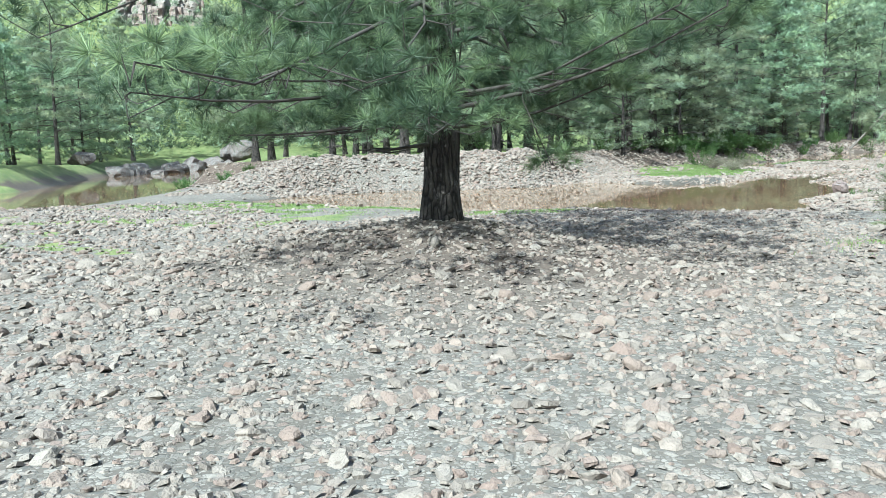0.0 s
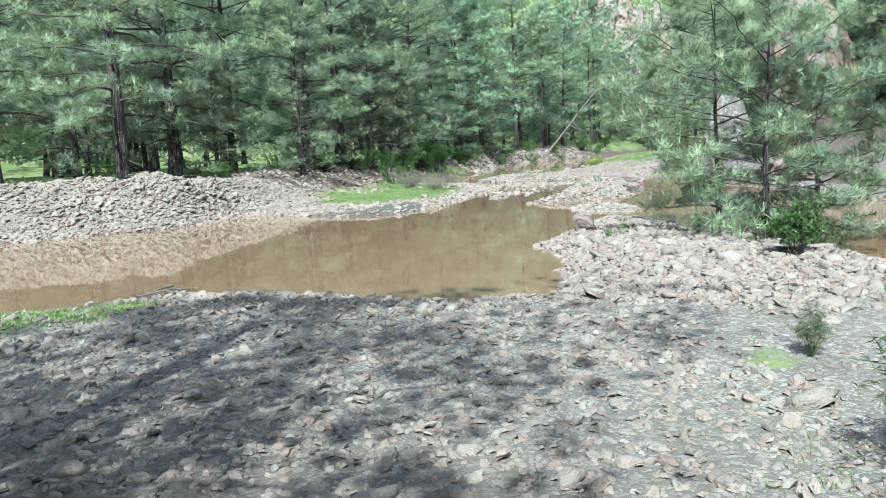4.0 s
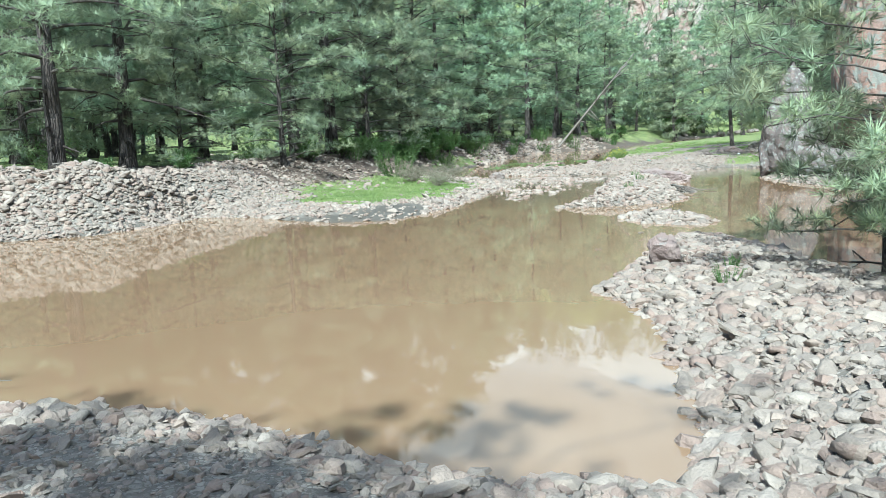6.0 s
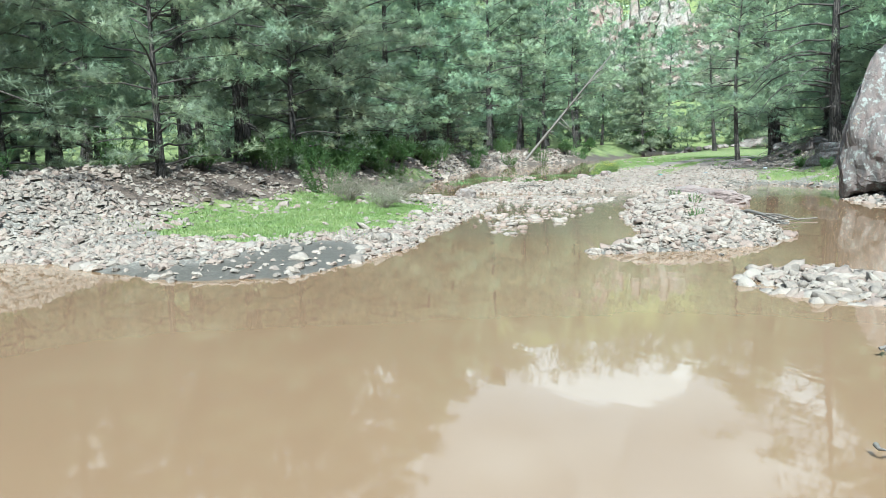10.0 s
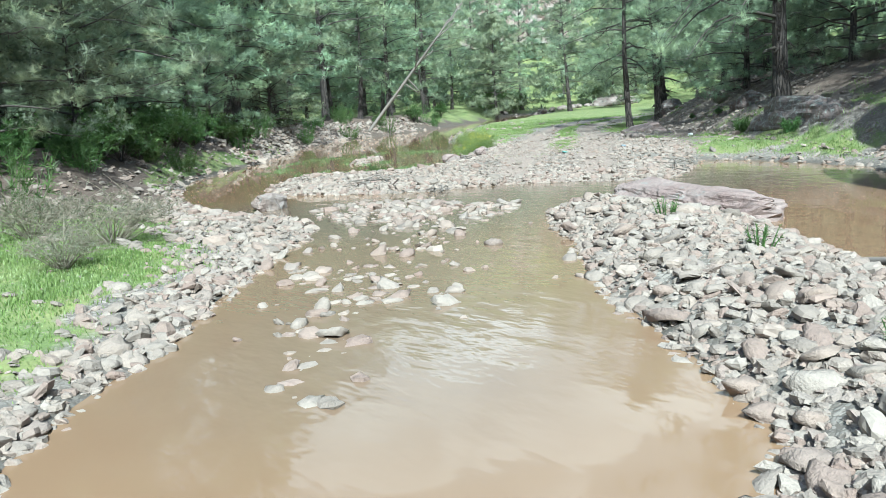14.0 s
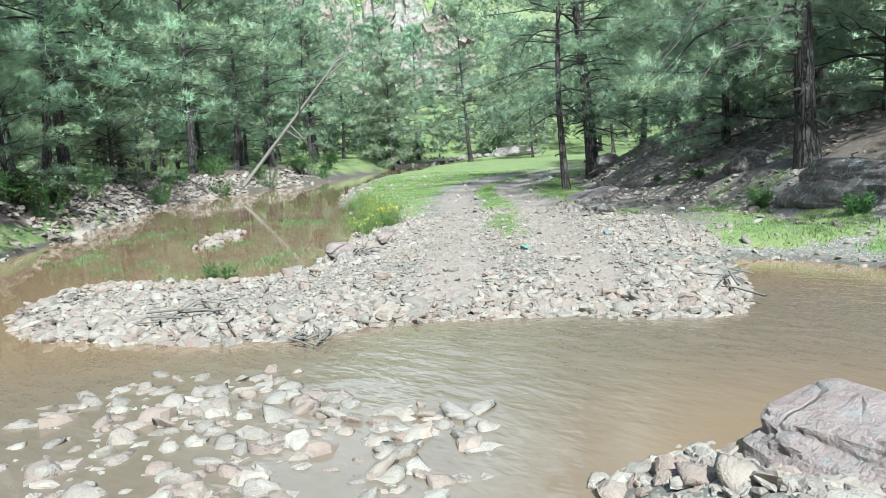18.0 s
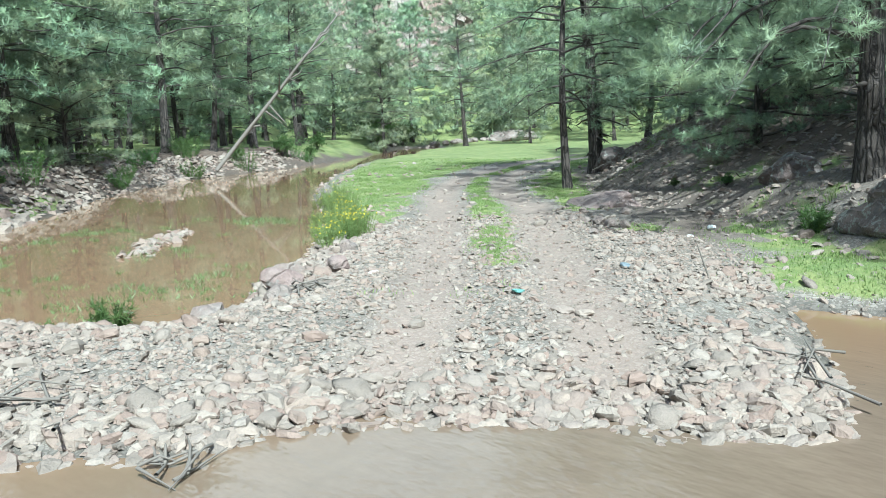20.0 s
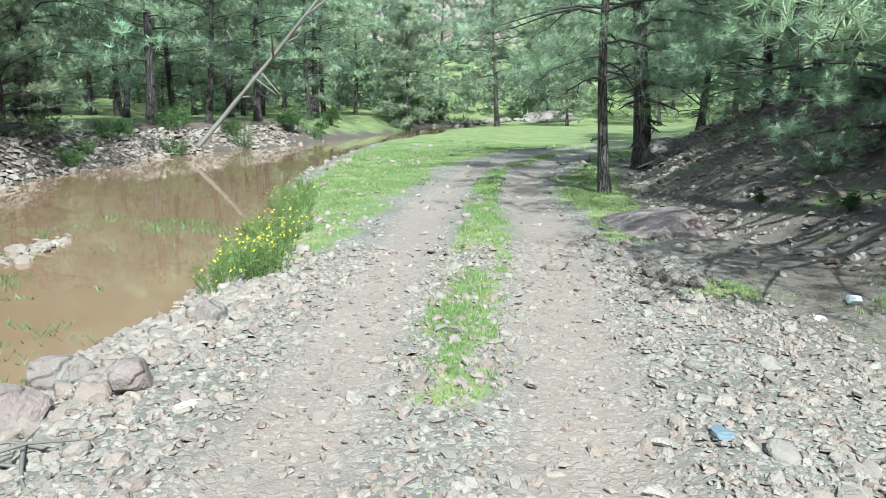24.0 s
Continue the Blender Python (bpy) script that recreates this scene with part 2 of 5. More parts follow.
def water_material():
    """Silt-laden flood water: opaque brown body under a clear, faintly rippled skin."""
    m, n, l, b = material("muddy_water")
    at = n.new("ShaderNodeTexCoord").outputs["Object"]
    flow = n.new("ShaderNodeAttribute")
    flow.attribute_name = "flow"
    mp = node(n, "ShaderNodeMapping", Rotation=(0, 0, radians(-35)), Scale=(0.690, 0.310, 0.690))
    l.new(at, mp.inputs["Vector"])
    silt = noise_tex(n, l, mp.outputs[0], 0.5, 5)
    col = mix(n, l, silt, (0.173, 0.109, 0.063), (0.216, 0.142, 0.088))
    f = flow.outputs["Fac"]
    bed = mix(n, l, noise_tex(n, l, at, 2.4, 5, 0.7), (0.072, 0.062, 0.052), (0.172, 0.138, 0.110))
    col = mix(n, l, maths(n, l, 'MULTIPLY', f, 0.7), col, bed)
    l.new(col, b.inputs["Base Color"])
    b.inputs["Roughness"].default_value = 0.032
    b.inputs["IOR"].default_value = 1.33
    calm = noise_tex(n, l, mp.outputs[0], 3.0, 3)
    chop = noise_tex(n, l, mp.outputs[0], 6.0, 3)
    h = maths(n, l, 'ADD', maths(n, l, 'MULTIPLY', calm, 0.045), maths(n, l, 'MULTIPLY', maths(n, l, 'MULTIPLY', chop, f), 0.38))
    bump(n, l, h, 0.7, 0.06, b)
    return m


def cloud_material():
    """Distant cloud of the sky's light, its sunlit white partly added as glow."""
    m, n, l, b = material("cloud")
    at = n.new("ShaderNodeTexCoord").outputs["Object"]
    f = noise_tex(n, l, at, 0.004, 5)
    b.inputs["Base Color"].default_value = (0.3, 0.3, 0.3, 1)
    b.inputs["Roughness"].default_value = 1.0
    l.new(ramp(n, l, f, [(0.3, (0.80, 0.85, 0.92)), (0.6, (1.0, 1.0, 1.0))]), b.inputs["Emission Color"])
    # self-glow lifts the cloud's white in the water's reflection
    b.inputs["Emission Strength"].default_value = 0.50
    return m


M_GROUND = ground_material()
M_WATER = water_material()
STONE_TINTS = [(0.204, 0.170, 0.143), (0.249, 0.207, 0.174), (0.321, 0.275, 0.233), (0.294, 0.232, 0.190), (0.238, 0.171, 0.140), (0.267, 0.229, 0.198)]
M_COBBLE = stone_material("gravel_stone", STONE_TINTS)
M_COBBLE_SINGLE = stone_material("cobble", STONE_TINTS, 0.85, 0.09, 0.004)
M_ROCK_GREY = rock_material("lichen_rock", (0.110, 0.098, 0.093), (0.172, 0.130, 0.118), (0.270, 0.272, 0.250), 0.36, 1.9)
M_ROCK_PINK = rock_material("pink_rock", (0.275, 0.165, 0.130), (0.300, 0.222, 0.186), (0.255, 0.258, 0.228), 0.46, 0.8)
M_ROCK_PALE = rock_material("pale_rock", (0.221, 0.171, 0.149), (0.259, 0.221, 0.199), (0.276, 0.259, 0.237), 0.3)
M_ROCK_SLAB = rock_material("slab_rock", (0.232, 0.168, 0.152), (0.288, 0.228, 0.208), (0.250, 0.226, 0.210), 0.2)
M_CLIFF = rock_material("cliff_rock", (0.276, 0.197, 0.162), (0.297, 0.269, 0.235), (0.152, 0.179, 0.110), 0.45, 0.12)
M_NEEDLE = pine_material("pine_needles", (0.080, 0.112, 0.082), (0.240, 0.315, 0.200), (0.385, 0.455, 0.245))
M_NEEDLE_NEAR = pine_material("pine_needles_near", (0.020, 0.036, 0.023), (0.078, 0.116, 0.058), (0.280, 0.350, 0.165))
M_LEAF = needle_material("shrub_leaves", (0.040, 0.088, 0.024), (0.104, 0.176, 0.048), (0.144, 0.216, 0.072))
M_GRASS = needle_material("grass_blades", (0.104, 0.160, 0.044), (0.216, 0.288, 0.088), (0.264, 0.312, 0.128))
M_WEED = needle_material("water_weed", (0.055, 0.105, 0.035), (0.125, 0.195, 0.065), (0.165, 0.225, 0.085))
M_DRY_LEAF = needle_material("dry_leaves", (0.110, 0.117, 0.069), (0.207, 0.214, 0.138), (0.248, 0.235, 0.172))
M_DRY = plain_material("dry_stalks", (0.138, 0.117, 0.083), (0.248, 0.221, 0.166))
M_FLOWER = plain_material("yellow_petals", (0.62, 0.50, 0.03), (0.75, 0.65, 0.06), 30)
M_BARK = bark_material("pine_bark", (0.040, 0.033, 0.030), (0.092, 0.076, 0.067), 2.1)
M_TWIG = plain_material("branch_bark", (0.032, 0.026, 0.022), (0.068, 0.056, 0.048))
M_DEAD = plain_material("dead_wood", (0.085, 0.073, 0.063), (0.180, 0.158, 0.138))
M_CLOUD = cloud_material()
M_BLUE = plain_material("faded_blue_plastic", (0.103, 0.135, 0.159), (0.152, 0.183, 0.207), 12, 0.5)
M_TEAL = plain_material("teal_plastic", (0.10, 0.24, 0.215), (0.15, 0.31, 0.285), 12, 0.5)
M_LITTER = plain_material("pale_scrap", (0.50, 0.53, 0.53), (0.62, 0.64, 0.64), 12, 0.5)


# ---- helpers for meshes ----
def mesh_np(name, verts, faces, mat, smooth=False):
    """A mesh from an array of places and an array of equal-sized faces."""
    me = bpy.data.meshes.new(name)
    verts, faces = np.asarray(verts, np.float32), np.asarray(faces, np.int32)
    k = faces.shape[1]
    me.vertices.add(len(verts))
    me.vertices.foreach_set("co", verts.ravel())
    me.loops.add(faces.size)
    me.loops.foreach_set("vertex_index", faces.ravel())
    me.polygons.add(len(faces))
    me.polygons.foreach_set("loop_start", np.arange(0, faces.size, k, dtype=np.int32))
    me.polygons.foreach_set("loop_total", np.full(len(faces), k, np.int32))
    me.polygons.foreach_set("use_smooth", np.full(len(faces), smooth))
    me.update(calc_edges=True)
    me.materials.append(mat)
    return me


def child(name, me, parent, label=""):
    ob = new(name, me)
    ob.parent = parent
    return tagged(ob, label)


def rows_dist(px, py, line):
    """Distance to a polyline, signed height along it: (distance, index + fraction, side)."""
    best = np.full(px.shape, 1e9)
    along = np.zeros(px.shape)
    side = np.zeros(px.shape)
    for i in range(len(line) - 1):
        ax, ay, bx, by = *line[i][:2], *line[i + 1][:2]
        dx, dy = bx - ax, by - ay
        t = np.clip(((px - ax) * dx + (py - ay) * dy) / (dx * dx + dy * dy), 0, 1)
        d = np.hypot(px - ax - t * dx, py - ay - t * dy)
        s = np.sign(dx * (py - ay) - dy * (px - ax))
        near = d < best
        best, along, side = np.where(near, d, best), np.where(near, i + t, along), np.where(near, s, side)
    return best, along, side


def inside(px, py, poly):
    odd = np.zeros(px.shape, bool)
    for (ax, ay), (bx, by) in zip(poly, poly[1:] + poly[:1]):
        if ay != by:
            odd ^= ((ay > py) != (by > py)) & (px < (bx - ax) * (py - ay) / (by - ay) + ax)
    return odd


def signed(px, py, poly):
    """Distance to the rim of a polygon, above zero inside."""
    d = rows_dist(px, py, poly + poly[:1])[0]
    return np.where(inside(px, py, poly), d, -d)


def step(a, b, v):
    t = np.clip((v - a) / (b - a), 0, 1)
    return t * t * (3 - 2 * t)


RNG = np.random.default_rng(7)
_W = [(RNG.normal(size=2), RNG.uniform(0, 6.28)) for _ in range(24)]


def rough(px, py, size):
    """Cheap smooth noise, about -1 to 1, with lumps of that size."""
    out = 0
    for k, (w, p) in enumerate(_W):
        f = (0.6 + 0.12 * k) * 2.2 / size
        out = out + np.sin((px * w[0] + py * w[1]) * f + p + 1.7 * np.sin((py * w[0] - px * w[1]) * f * 0.6 + p * 2)) / (1 + 0.1 * k)
    return out / 6.0


# ---- the plan ----
POOL = [(-6.2, 23.6), (-4.6, 21.8), (-3.0, 20.4), (-0.8, 19.0), (0.4, 17.0), (1.4, 17.1), (3.0, 17.0), (4.2, 16.2), (5.1, 15.2), (5.8, 14.3),
        (6.5, 13.9), (7.2, 14.6), (7.5, 15.3), (8.0, 16.2), (8.5, 17.4), (8.6, 18.1), (9.4, 18.9), (10.2, 19.7), (10.9, 20.6), (11.7, 21.0),
        (12.0, 20.6), (11.8, 19.4), (11.4, 18.5), (11.2, 17.5), (11.0, 16.0), (10.4, 13.9), (9.9, 12.0), (9.2, 10.6), (11.0, 7.0), (16.0, 8.0),
        (17.4, 14.0), (17.3, 19.6), (18.5, 22.8), (19.8, 26.2), (20.3, 28.2), (21.2, 30.2), (22.6, 31.0), (24.0, 32.2), (24.4, 33.6), (24.6, 35.0),
        (24.5, 36.0), (23.7, 35.4), (22.9, 34.9), (22.2, 34.6), (21.6, 34.3), (21.1, 34.8), (20.6, 35.7), (20.0, 36.4), (19.4, 36.7), (18.7, 36.9),
        (18.0, 37.4), (17.5, 38.1), (17.0, 39.1), (17.1, 40.6), (17.9, 41.8), (18.9, 41.3), (19.2, 40.6), (20.0, 39.8), (20.8, 40.1), (21.5, 40.9),
        (22.5, 41.9), (23.4, 42.7), (24.3, 43.9), (25.2, 45.1), (26.6, 47.0), (29.6, 52.4), (32.6, 56.3), (37.6, 62.4), (45.0, 70.5), (52.0, 76.0),
        (70.0, 92.0), (68.0, 95.0), (50.5, 78.5), (42.0, 71.8), (37.0, 68.3), (32.8, 66.2), (30.4, 64.3), (25.6, 58.4), (23.6, 54.8), (20.4, 50.0),
        (19.0, 48.2), (17.2, 45.8), (16.2, 43.5), (15.4, 40.5), (15.0, 38.0), (15.4, 36.3), (15.5, 35.1), (14.8, 33.9), (14.0, 33.0), (13.4, 32.0),
        (12.6, 30.9), (11.7, 29.9), (10.9, 28.5), (9.8, 27.4), (8.7, 26.6), (7.6, 27.2), (6.9, 28.2), (6.4, 29.5), (5.3, 30.7), (4.4, 29.3),
        (3.1, 28.2), (1.6, 28.3), (0.0, 28.0), (-1.6, 28.4), (-3.6, 28.0), (-5.4, 26.6), (-6.4, 25.0)]
SIDE_RIVER = [(-60, 10), (-20, 17), (-11.8, 23.2), (-11.4, 28), (-11.8, 33), (-12.6, 41), (-14.6, 56), (-18, 72), (-24, 90), (-31, 82), (-28, 60), (-21, 37), (-34, 31), (-60, 26)]
BAR = [(12.4, 26.2), (13.5, 25.8), (14.5, 25.7), (15.4, 26.2), (15.9, 27.0), (17.2, 28.8), (18.1, 30.2), (18.4, 31.5), (18.5, 32.8), (17.9, 33.0),
       (17.2, 32.2), (16.6, 31.2), (15.3, 29.5), (14.4, 27.9), (13.8, 27.0)]
SPIT = [(12.4, 23.8), (13.1, 24.2), (13.7, 23.6), (13.2, 22.3), (12.7, 21.9), (12.3, 22.8)]
CHIP = [(16.1, 28.0), (16.5, 28.3), (17.0, 27.7), (16.6, 27.3)]
RIFFLE = [[(16.3, 36.5), (17.3, 36.7), (17.75, 35.7), (18.1, 34.2), (17.6, 33.6), (17.05, 33.4), (16.3, 34.3), (16.0, 34.5), (15.85, 35.2)],
          [(14.0, 32.3), (14.6, 31.8), (14.6, 30.9), (13.8, 30.5), (13.1, 29.7), (12.5, 28.9), (12.9, 29.9), (13.7, 31.0)],
          [(15.2, 32.3), (15.4, 32.0), (15.8, 32.4), (16.7, 33.3), (16.3, 34.2), (15.9, 33.2)]]
ISLET = [(20.2, 44.6), (21.4, 46.6), (23.6, 48.4), (24.2, 47.4), (23.0, 44.6), (21.2, 42.2), (20.4, 42.4)]
FOREST = [(-60, 44), (-26, 39), (-12, 37), (-3, 34.6), (3, 32.9), (7, 34.6), (11, 38), (14.2, 42), (16.6, 46.6), (19.4, 50.6), (24.4, 58),
          (29.6, 65.2), (34, 68), (42, 73), (52, 82), (70, 99), (140, 160)]
HILL = [(14, -20), (17, 2), (19.5, 14), (20.5, 22), (22, 29), (24.6, 32.4), (26, 35.6), (27.8, 38.2), (30.4, 41.8), (32.8, 44.8), (36, 47.2), (41, 51), (50, 56), (66, 66), (120, 96)]
HEAP = [(-7.0, 28.0, 0.7), (-5.8, 29.0, 1.1), (-3, 30.2, 1.15), (0, 30.2, 1.2), (3, 30.2, 1.15), (5.2, 32.3, 0.9), (7.2, 34.0, 0.4)]
RUT_L = [(19.6, 36.4), (21.0, 37.4), (22.0, 38.4), (22.9, 39.3), (24.1, 40.7), (25.5, 42.1), (27.5, 44.3), (29.1, 46.2), (32.2, 49.3), (35.2, 51.8), (42, 56), (56, 61)]
RUT_R = [(20.8, 35.2), (22.0, 36.3), (22.9, 37.3), (23.7, 38.1), (24.9, 39.3), (26.7, 41.1), (28.6, 43.0), (30.6, 45.5), (33.0, 48.0), (36.2, 50.8), (43, 54.8), (57, 59.6)]
MID_STRIP = [(23.4, 38.8), (24.5, 40.0), (26.1, 41.6), (28.0, 43.6), (31.4, 47.3), (35.2, 51), (42.5, 55.4)]
GRASS = [[(7.3, 31.8), (8.4, 29.2), (9.6, 28.8), (10.8, 29.8), (11.8, 30.9), (12.9, 32.4), (13.8, 34.2), (14.0, 37.0), (12.4, 38.6), (10.6, 37.0), (8.4, 34.6)],
         [(23.6, 42.2), (25.2, 44.4), (26.8, 46.6), (29.8, 52.0), (33, 56.2), (38, 62), (46, 70.5), (60, 80), (74, 90), (70, 76), (56, 63.5), (43, 58), (35.2, 52.9), (31, 49), (28, 46), (25.6, 43.3)],
         [(57, 60), (44, 53.6), (38, 49.5), (31, 43.2), (28.4, 40.6), (27.6, 41.2), (30.4, 44.2), (35, 48.8), (43, 54), (56, 60.5)],
         [(24.2, 35.9), (24.9, 34.8), (24.7, 33.6), (24.4, 32.4), (25.6, 33.0), (26.4, 34.6), (27.4, 36.8), (28.6, 38.6), (27.4, 38.6), (26.0, 37.2), (25.0, 36.4)],
         [(5.2, 8.4), (6.6, 8.3), (7.6, 9.2), (7.2, 9.8), (6.2, 9.4), (5.4, 8.9)],
         [(4.9, 9.1), (5.2, 8.85), (4.5, 7.7), (4.2, 7.9)],
         [(-0.3, 16.0), (0.4, 15.1), (0.9, 14.2), (1.9, 15.0), (3.2, 15.8), (2.6, 16.6), (0.5, 16.9)],
         [(21.6, 38.3), (22.2, 38.2), (22.3, 37.7), (21.8, 37.7)],
         [(6.7, 9.7), (7.4, 9.5), (7.8, 10.6), (7.1, 10.6)],
         [(26.8, 40.0), (27.5, 39.5), (27.0, 38.8), (26.2, 39.0)],
         [(12.3, 31.8), (13.2, 32.8), (13.9, 35.6), (14.2, 40.0), (13.2, 38.5), (12.4, 34.0)],
         [(-2.5, 20.2), (0.2, 16.9), (0.6, 16.2), (-1.2, 17.2), (-4.4, 19.6), (-6.5, 22.0), (-7.4, 24.0), (-6.2, 23.0)],
         [(-14.5, 23.0), (-12.5, 25), (-10.6, 31), (-11.2, 28), (-11.4, 23.6)]]


def shore(px, py):
    """Distance from the water's edge: above zero on land."""
    d = -np.maximum(signed(px, py, POOL), signed(px, py, SIDE_RIVER))
    for isle in (BAR, SPIT, CHIP, *RIFFLE, ISLET):
        d = np.maximum(d, signed(px, py, isle))
    return d


def ground_at(px, py):
    """Height of the ground, and its zones: turf, forest soil, damp."""
    px, py = np.asarray(px, float), np.asarray(py, float)
    edge = shore(px, py) + 0.12 * rough(px, py, 1.4)
    low = np.where(edge > 0, 0.15 * (1 - np.exp(-edge / 0.45)) + 0.010 * np.minimum(edge, 12), -0.35 * (1 - np.exp(np.minimum(edge, 0) / 0.9)))
    z = low
    # stony bar, riffle stones barely above the water, low islet
    bar = np.clip(signed(px, py, BAR), 0, None)
    z = z + 0.20 * (1 - np.exp(-bar / 0.7))
    for isle, drop in ((RIFFLE[0], 0.15), (RIFFLE[1], 0.15), (RIFFLE[2], 0.15), (ISLET, 0.36), (SPIT, 0.05)):
        z = z - drop * (signed(px, py, isle) > -0.3)
    # spit of gravel under the track
    pen = step(0.0, 1.2, edge) * step(0, 4, px + py - 56.2) * (px > 16.5) * (px < 29)
    z = z + 0.14 * pen
    # heap of dug gravel
    d, along, _ = rows_dist(px, py, HEAP)
    top = np.interp(along, range(len(HEAP)), [h[2] for h in HEAP])
    z = z + np.where(edge > -0.2, top * np.exp(-(d / 1.25) ** 2) * step(-0.1, 1.0, edge), 0) * (1 + 0.16 * rough(px, py, 1.1))
    # mound under the old pine, hummock beside it
    z = z + 0.50 * np.exp(-((px + 0.1) ** 2 + (py - 7.9) ** 2) / 3.4) + 0.22 * np.exp(-((px + 2.6) ** 2 + (py - 6.0) ** 2) / 5.0)
    z = z + 0.22 * np.exp(-((px - 8.6) ** 2 + (py - 13.2) ** 2) / 9.0) * step(0.0, 0.8, edge)
    # wooded terrace behind the left bank
    d, _, side = rows_dist(px, py, FOREST)
    wood = d * side
    lift = step(-1.6, 1.6, wood)
    terrace = (0.95 + 0.12 * rough(px, py, 6)) * lift * step(-0.4, 0.9, edge)
    z = z + terrace
    # spur and hillside on the other side
    d, _, side = rows_dist(px, py, HILL)
    hill = np.clip(-d * side, 0, None)
    z = z + (0.50 * np.minimum(hill, 3.2) + 0.22 * np.clip(hill - 3.2, 0, 2.4) + 0.05 * np.clip(hill - 5.6, 0, 60)) * step(0, 1.2, hill + 0.3) * (1 + 0.12 * rough(px, py, 4)) + 0.10 * rough(px, py, 1.6) * step(0, 3, hill)
    # worn wheel tracks
    track = np.zeros(px.shape)
    for rut in (RUT_L, RUT_R):
        d, _, _ = rows_dist(px, py, rut)
        track = np.maximum(track, 1 - step(0.15, 0.60, d))
    z = z - 0.045 * track
    # the valley's sides
    far = np.hypot(px - 18, py - 34)
    ang = np.arctan2(py - 34, px - 18)
    rise = 60 + 7 * np.sin(ang * 3 + 1.0) + 4 * np.sin(ang * 7)
    z = z + rise * step(75, 215, far) * (0.9 + 0.12 * rough(px, py, 30)) + 30 * step(215, 900, far)
    z = z + 0.022 * rough(px, py, 0.55) * step(-0.1, 0.4, edge) + 0.04 * rough(px, py, 2.3) * step(0.2, 1.5, edge)
    # zones
    turf = np.zeros(px.shape)
    fray = 0.45 * rough(px, py, 0.9) + 0.25 * rough(py, px, 0.35)
    for g in GRASS:
        turf = np.maximum(turf, step(-0.45, 0.8, signed(px, py, g) + fray))
    d, _, _ = rows_dist(px, py, MID_STRIP)
    turf = np.maximum(turf, 0.85 * (1 - step(0.05, 0.55, d + 0.6 * fray)) * step(-0.65, 0.0, rough(px, py, 0.8) + 0.02 * (py - 42)))
    turf = np.maximum(turf, 0.85 * step(2.0, 4, wood) + 0.3 * step(14, 24, wood))
    meadow = step(30, 22, rows_dist(px, py, [(40, 58), (62, 74), (84, 88)])[0]) * (wood < 3) * step(38, 48, px)
    turf = np.maximum(turf, np.maximum(0.95 * meadow, 0.5 * step(60, 85, far)))
    turf = np.maximum(turf, 0.55 * step(0.2, 0.6, rough(px, py, 2.0)) * step(4.0, 5.5, px) * step(13, 11, py))
    turf = np.maximum(turf, 0.50 * step(0.05, 0.5, rough(px, py, 1.3)) * step(0.0, 0.4, hill) * step(3.6, 1.6, hill))
    turf = np.maximum(turf, 0.60 * step(0.0, 0.45, rough(px, py, 1.7)) * step(-1.0, -2.5, px) * step(7, 10, py) * step(25, 22, py))
    turf = np.maximum(turf, 0.92 * step(-14, -16, px) * step(34, 37, py) * step(0.05, 0.3, edge))
    turf = turf * (1 - 0.45 * (px > 23) * step(30, 32, py) * step(38, 36, py) * step(-0.3, 0.4, rough(px, py, 0.7)))
    turf = np.clip(turf * (1 - 0.9 * track) * step(0.0, 0.35, edge), 0, 1)
    # soil begins ahead of the wood, its dark colour standing in for tree shade too
    soil = np.maximum(np.maximum(step(-2.4, -0.8, wood), step(-4.5, -2.5, wood) * step(37, 40, py)), step(0.3, 2.2, hill) * 0.95)
    d, _, side = rows_dist(px, py, RUT_R)
    soil = np.maximum(soil, 0.7 * step(0.9, 2.0, np.where(side < 0, d, 0)) * step(36.5, 38.5, py) * (px > 23))
    # dark needle soil round the old pine; its colour also deepens the crown's shade
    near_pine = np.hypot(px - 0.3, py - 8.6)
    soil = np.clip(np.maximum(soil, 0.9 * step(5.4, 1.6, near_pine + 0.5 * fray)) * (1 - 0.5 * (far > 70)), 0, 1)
    turf = np.maximum(turf, 0.9 * step(0.05, 0.2, edge) * step(1.0, 0.4, edge + 0.5 * fray) * step(-5.0, -4.0, wood) * step(41, 43, py) * step(58, 54, py))
    damp = step(0.26, 0.0, edge) * 0.8
    damp = np.maximum(damp, 0.85 * step(0.9, 0.4, rows_dist(px, py, [(5.7, 28.6), (6.9, 27.6), (7.8, 26.9), (8.8, 27.2), (9.4, 27.9)])[0]))
    return z, np.stack([turf, soil, damp, np.ones(px.shape)], -1), edge, wood, hill, track


def spaced(a, b, fine, lo, hi):
    """Coordinates with an even fine part from a to b, and ever wider steps out to lo and hi."""
    mid = list(np.arange(a, b + fine * 0.5, fine))
    s, v = fine, mid[-1]
    while v < hi:
        s = s * 1.11
        v += s
        mid.append(v)
    s, v = fine, mid[0]
    while v > lo:
        s = s * 1.11
        v -= s
        mid.insert(0, v)
    return np.array(mid)


def grid_mesh(name, gx, gy, z, mat):
    nx, ny = len(gx), len(gy)
    X, Y = np.meshgrid(gx, gy)
    i = np.arange(nx * ny).reshape(ny, nx)
    faces = np.stack([i[:-1, :-1], i[:-1, 1:], i[1:, 1:], i[1:, :-1]], -1).reshape(-1, 4)
    return mesh_np(name, np.stack([X, Y, z], -1).reshape(-1, 3), faces, mat, True)


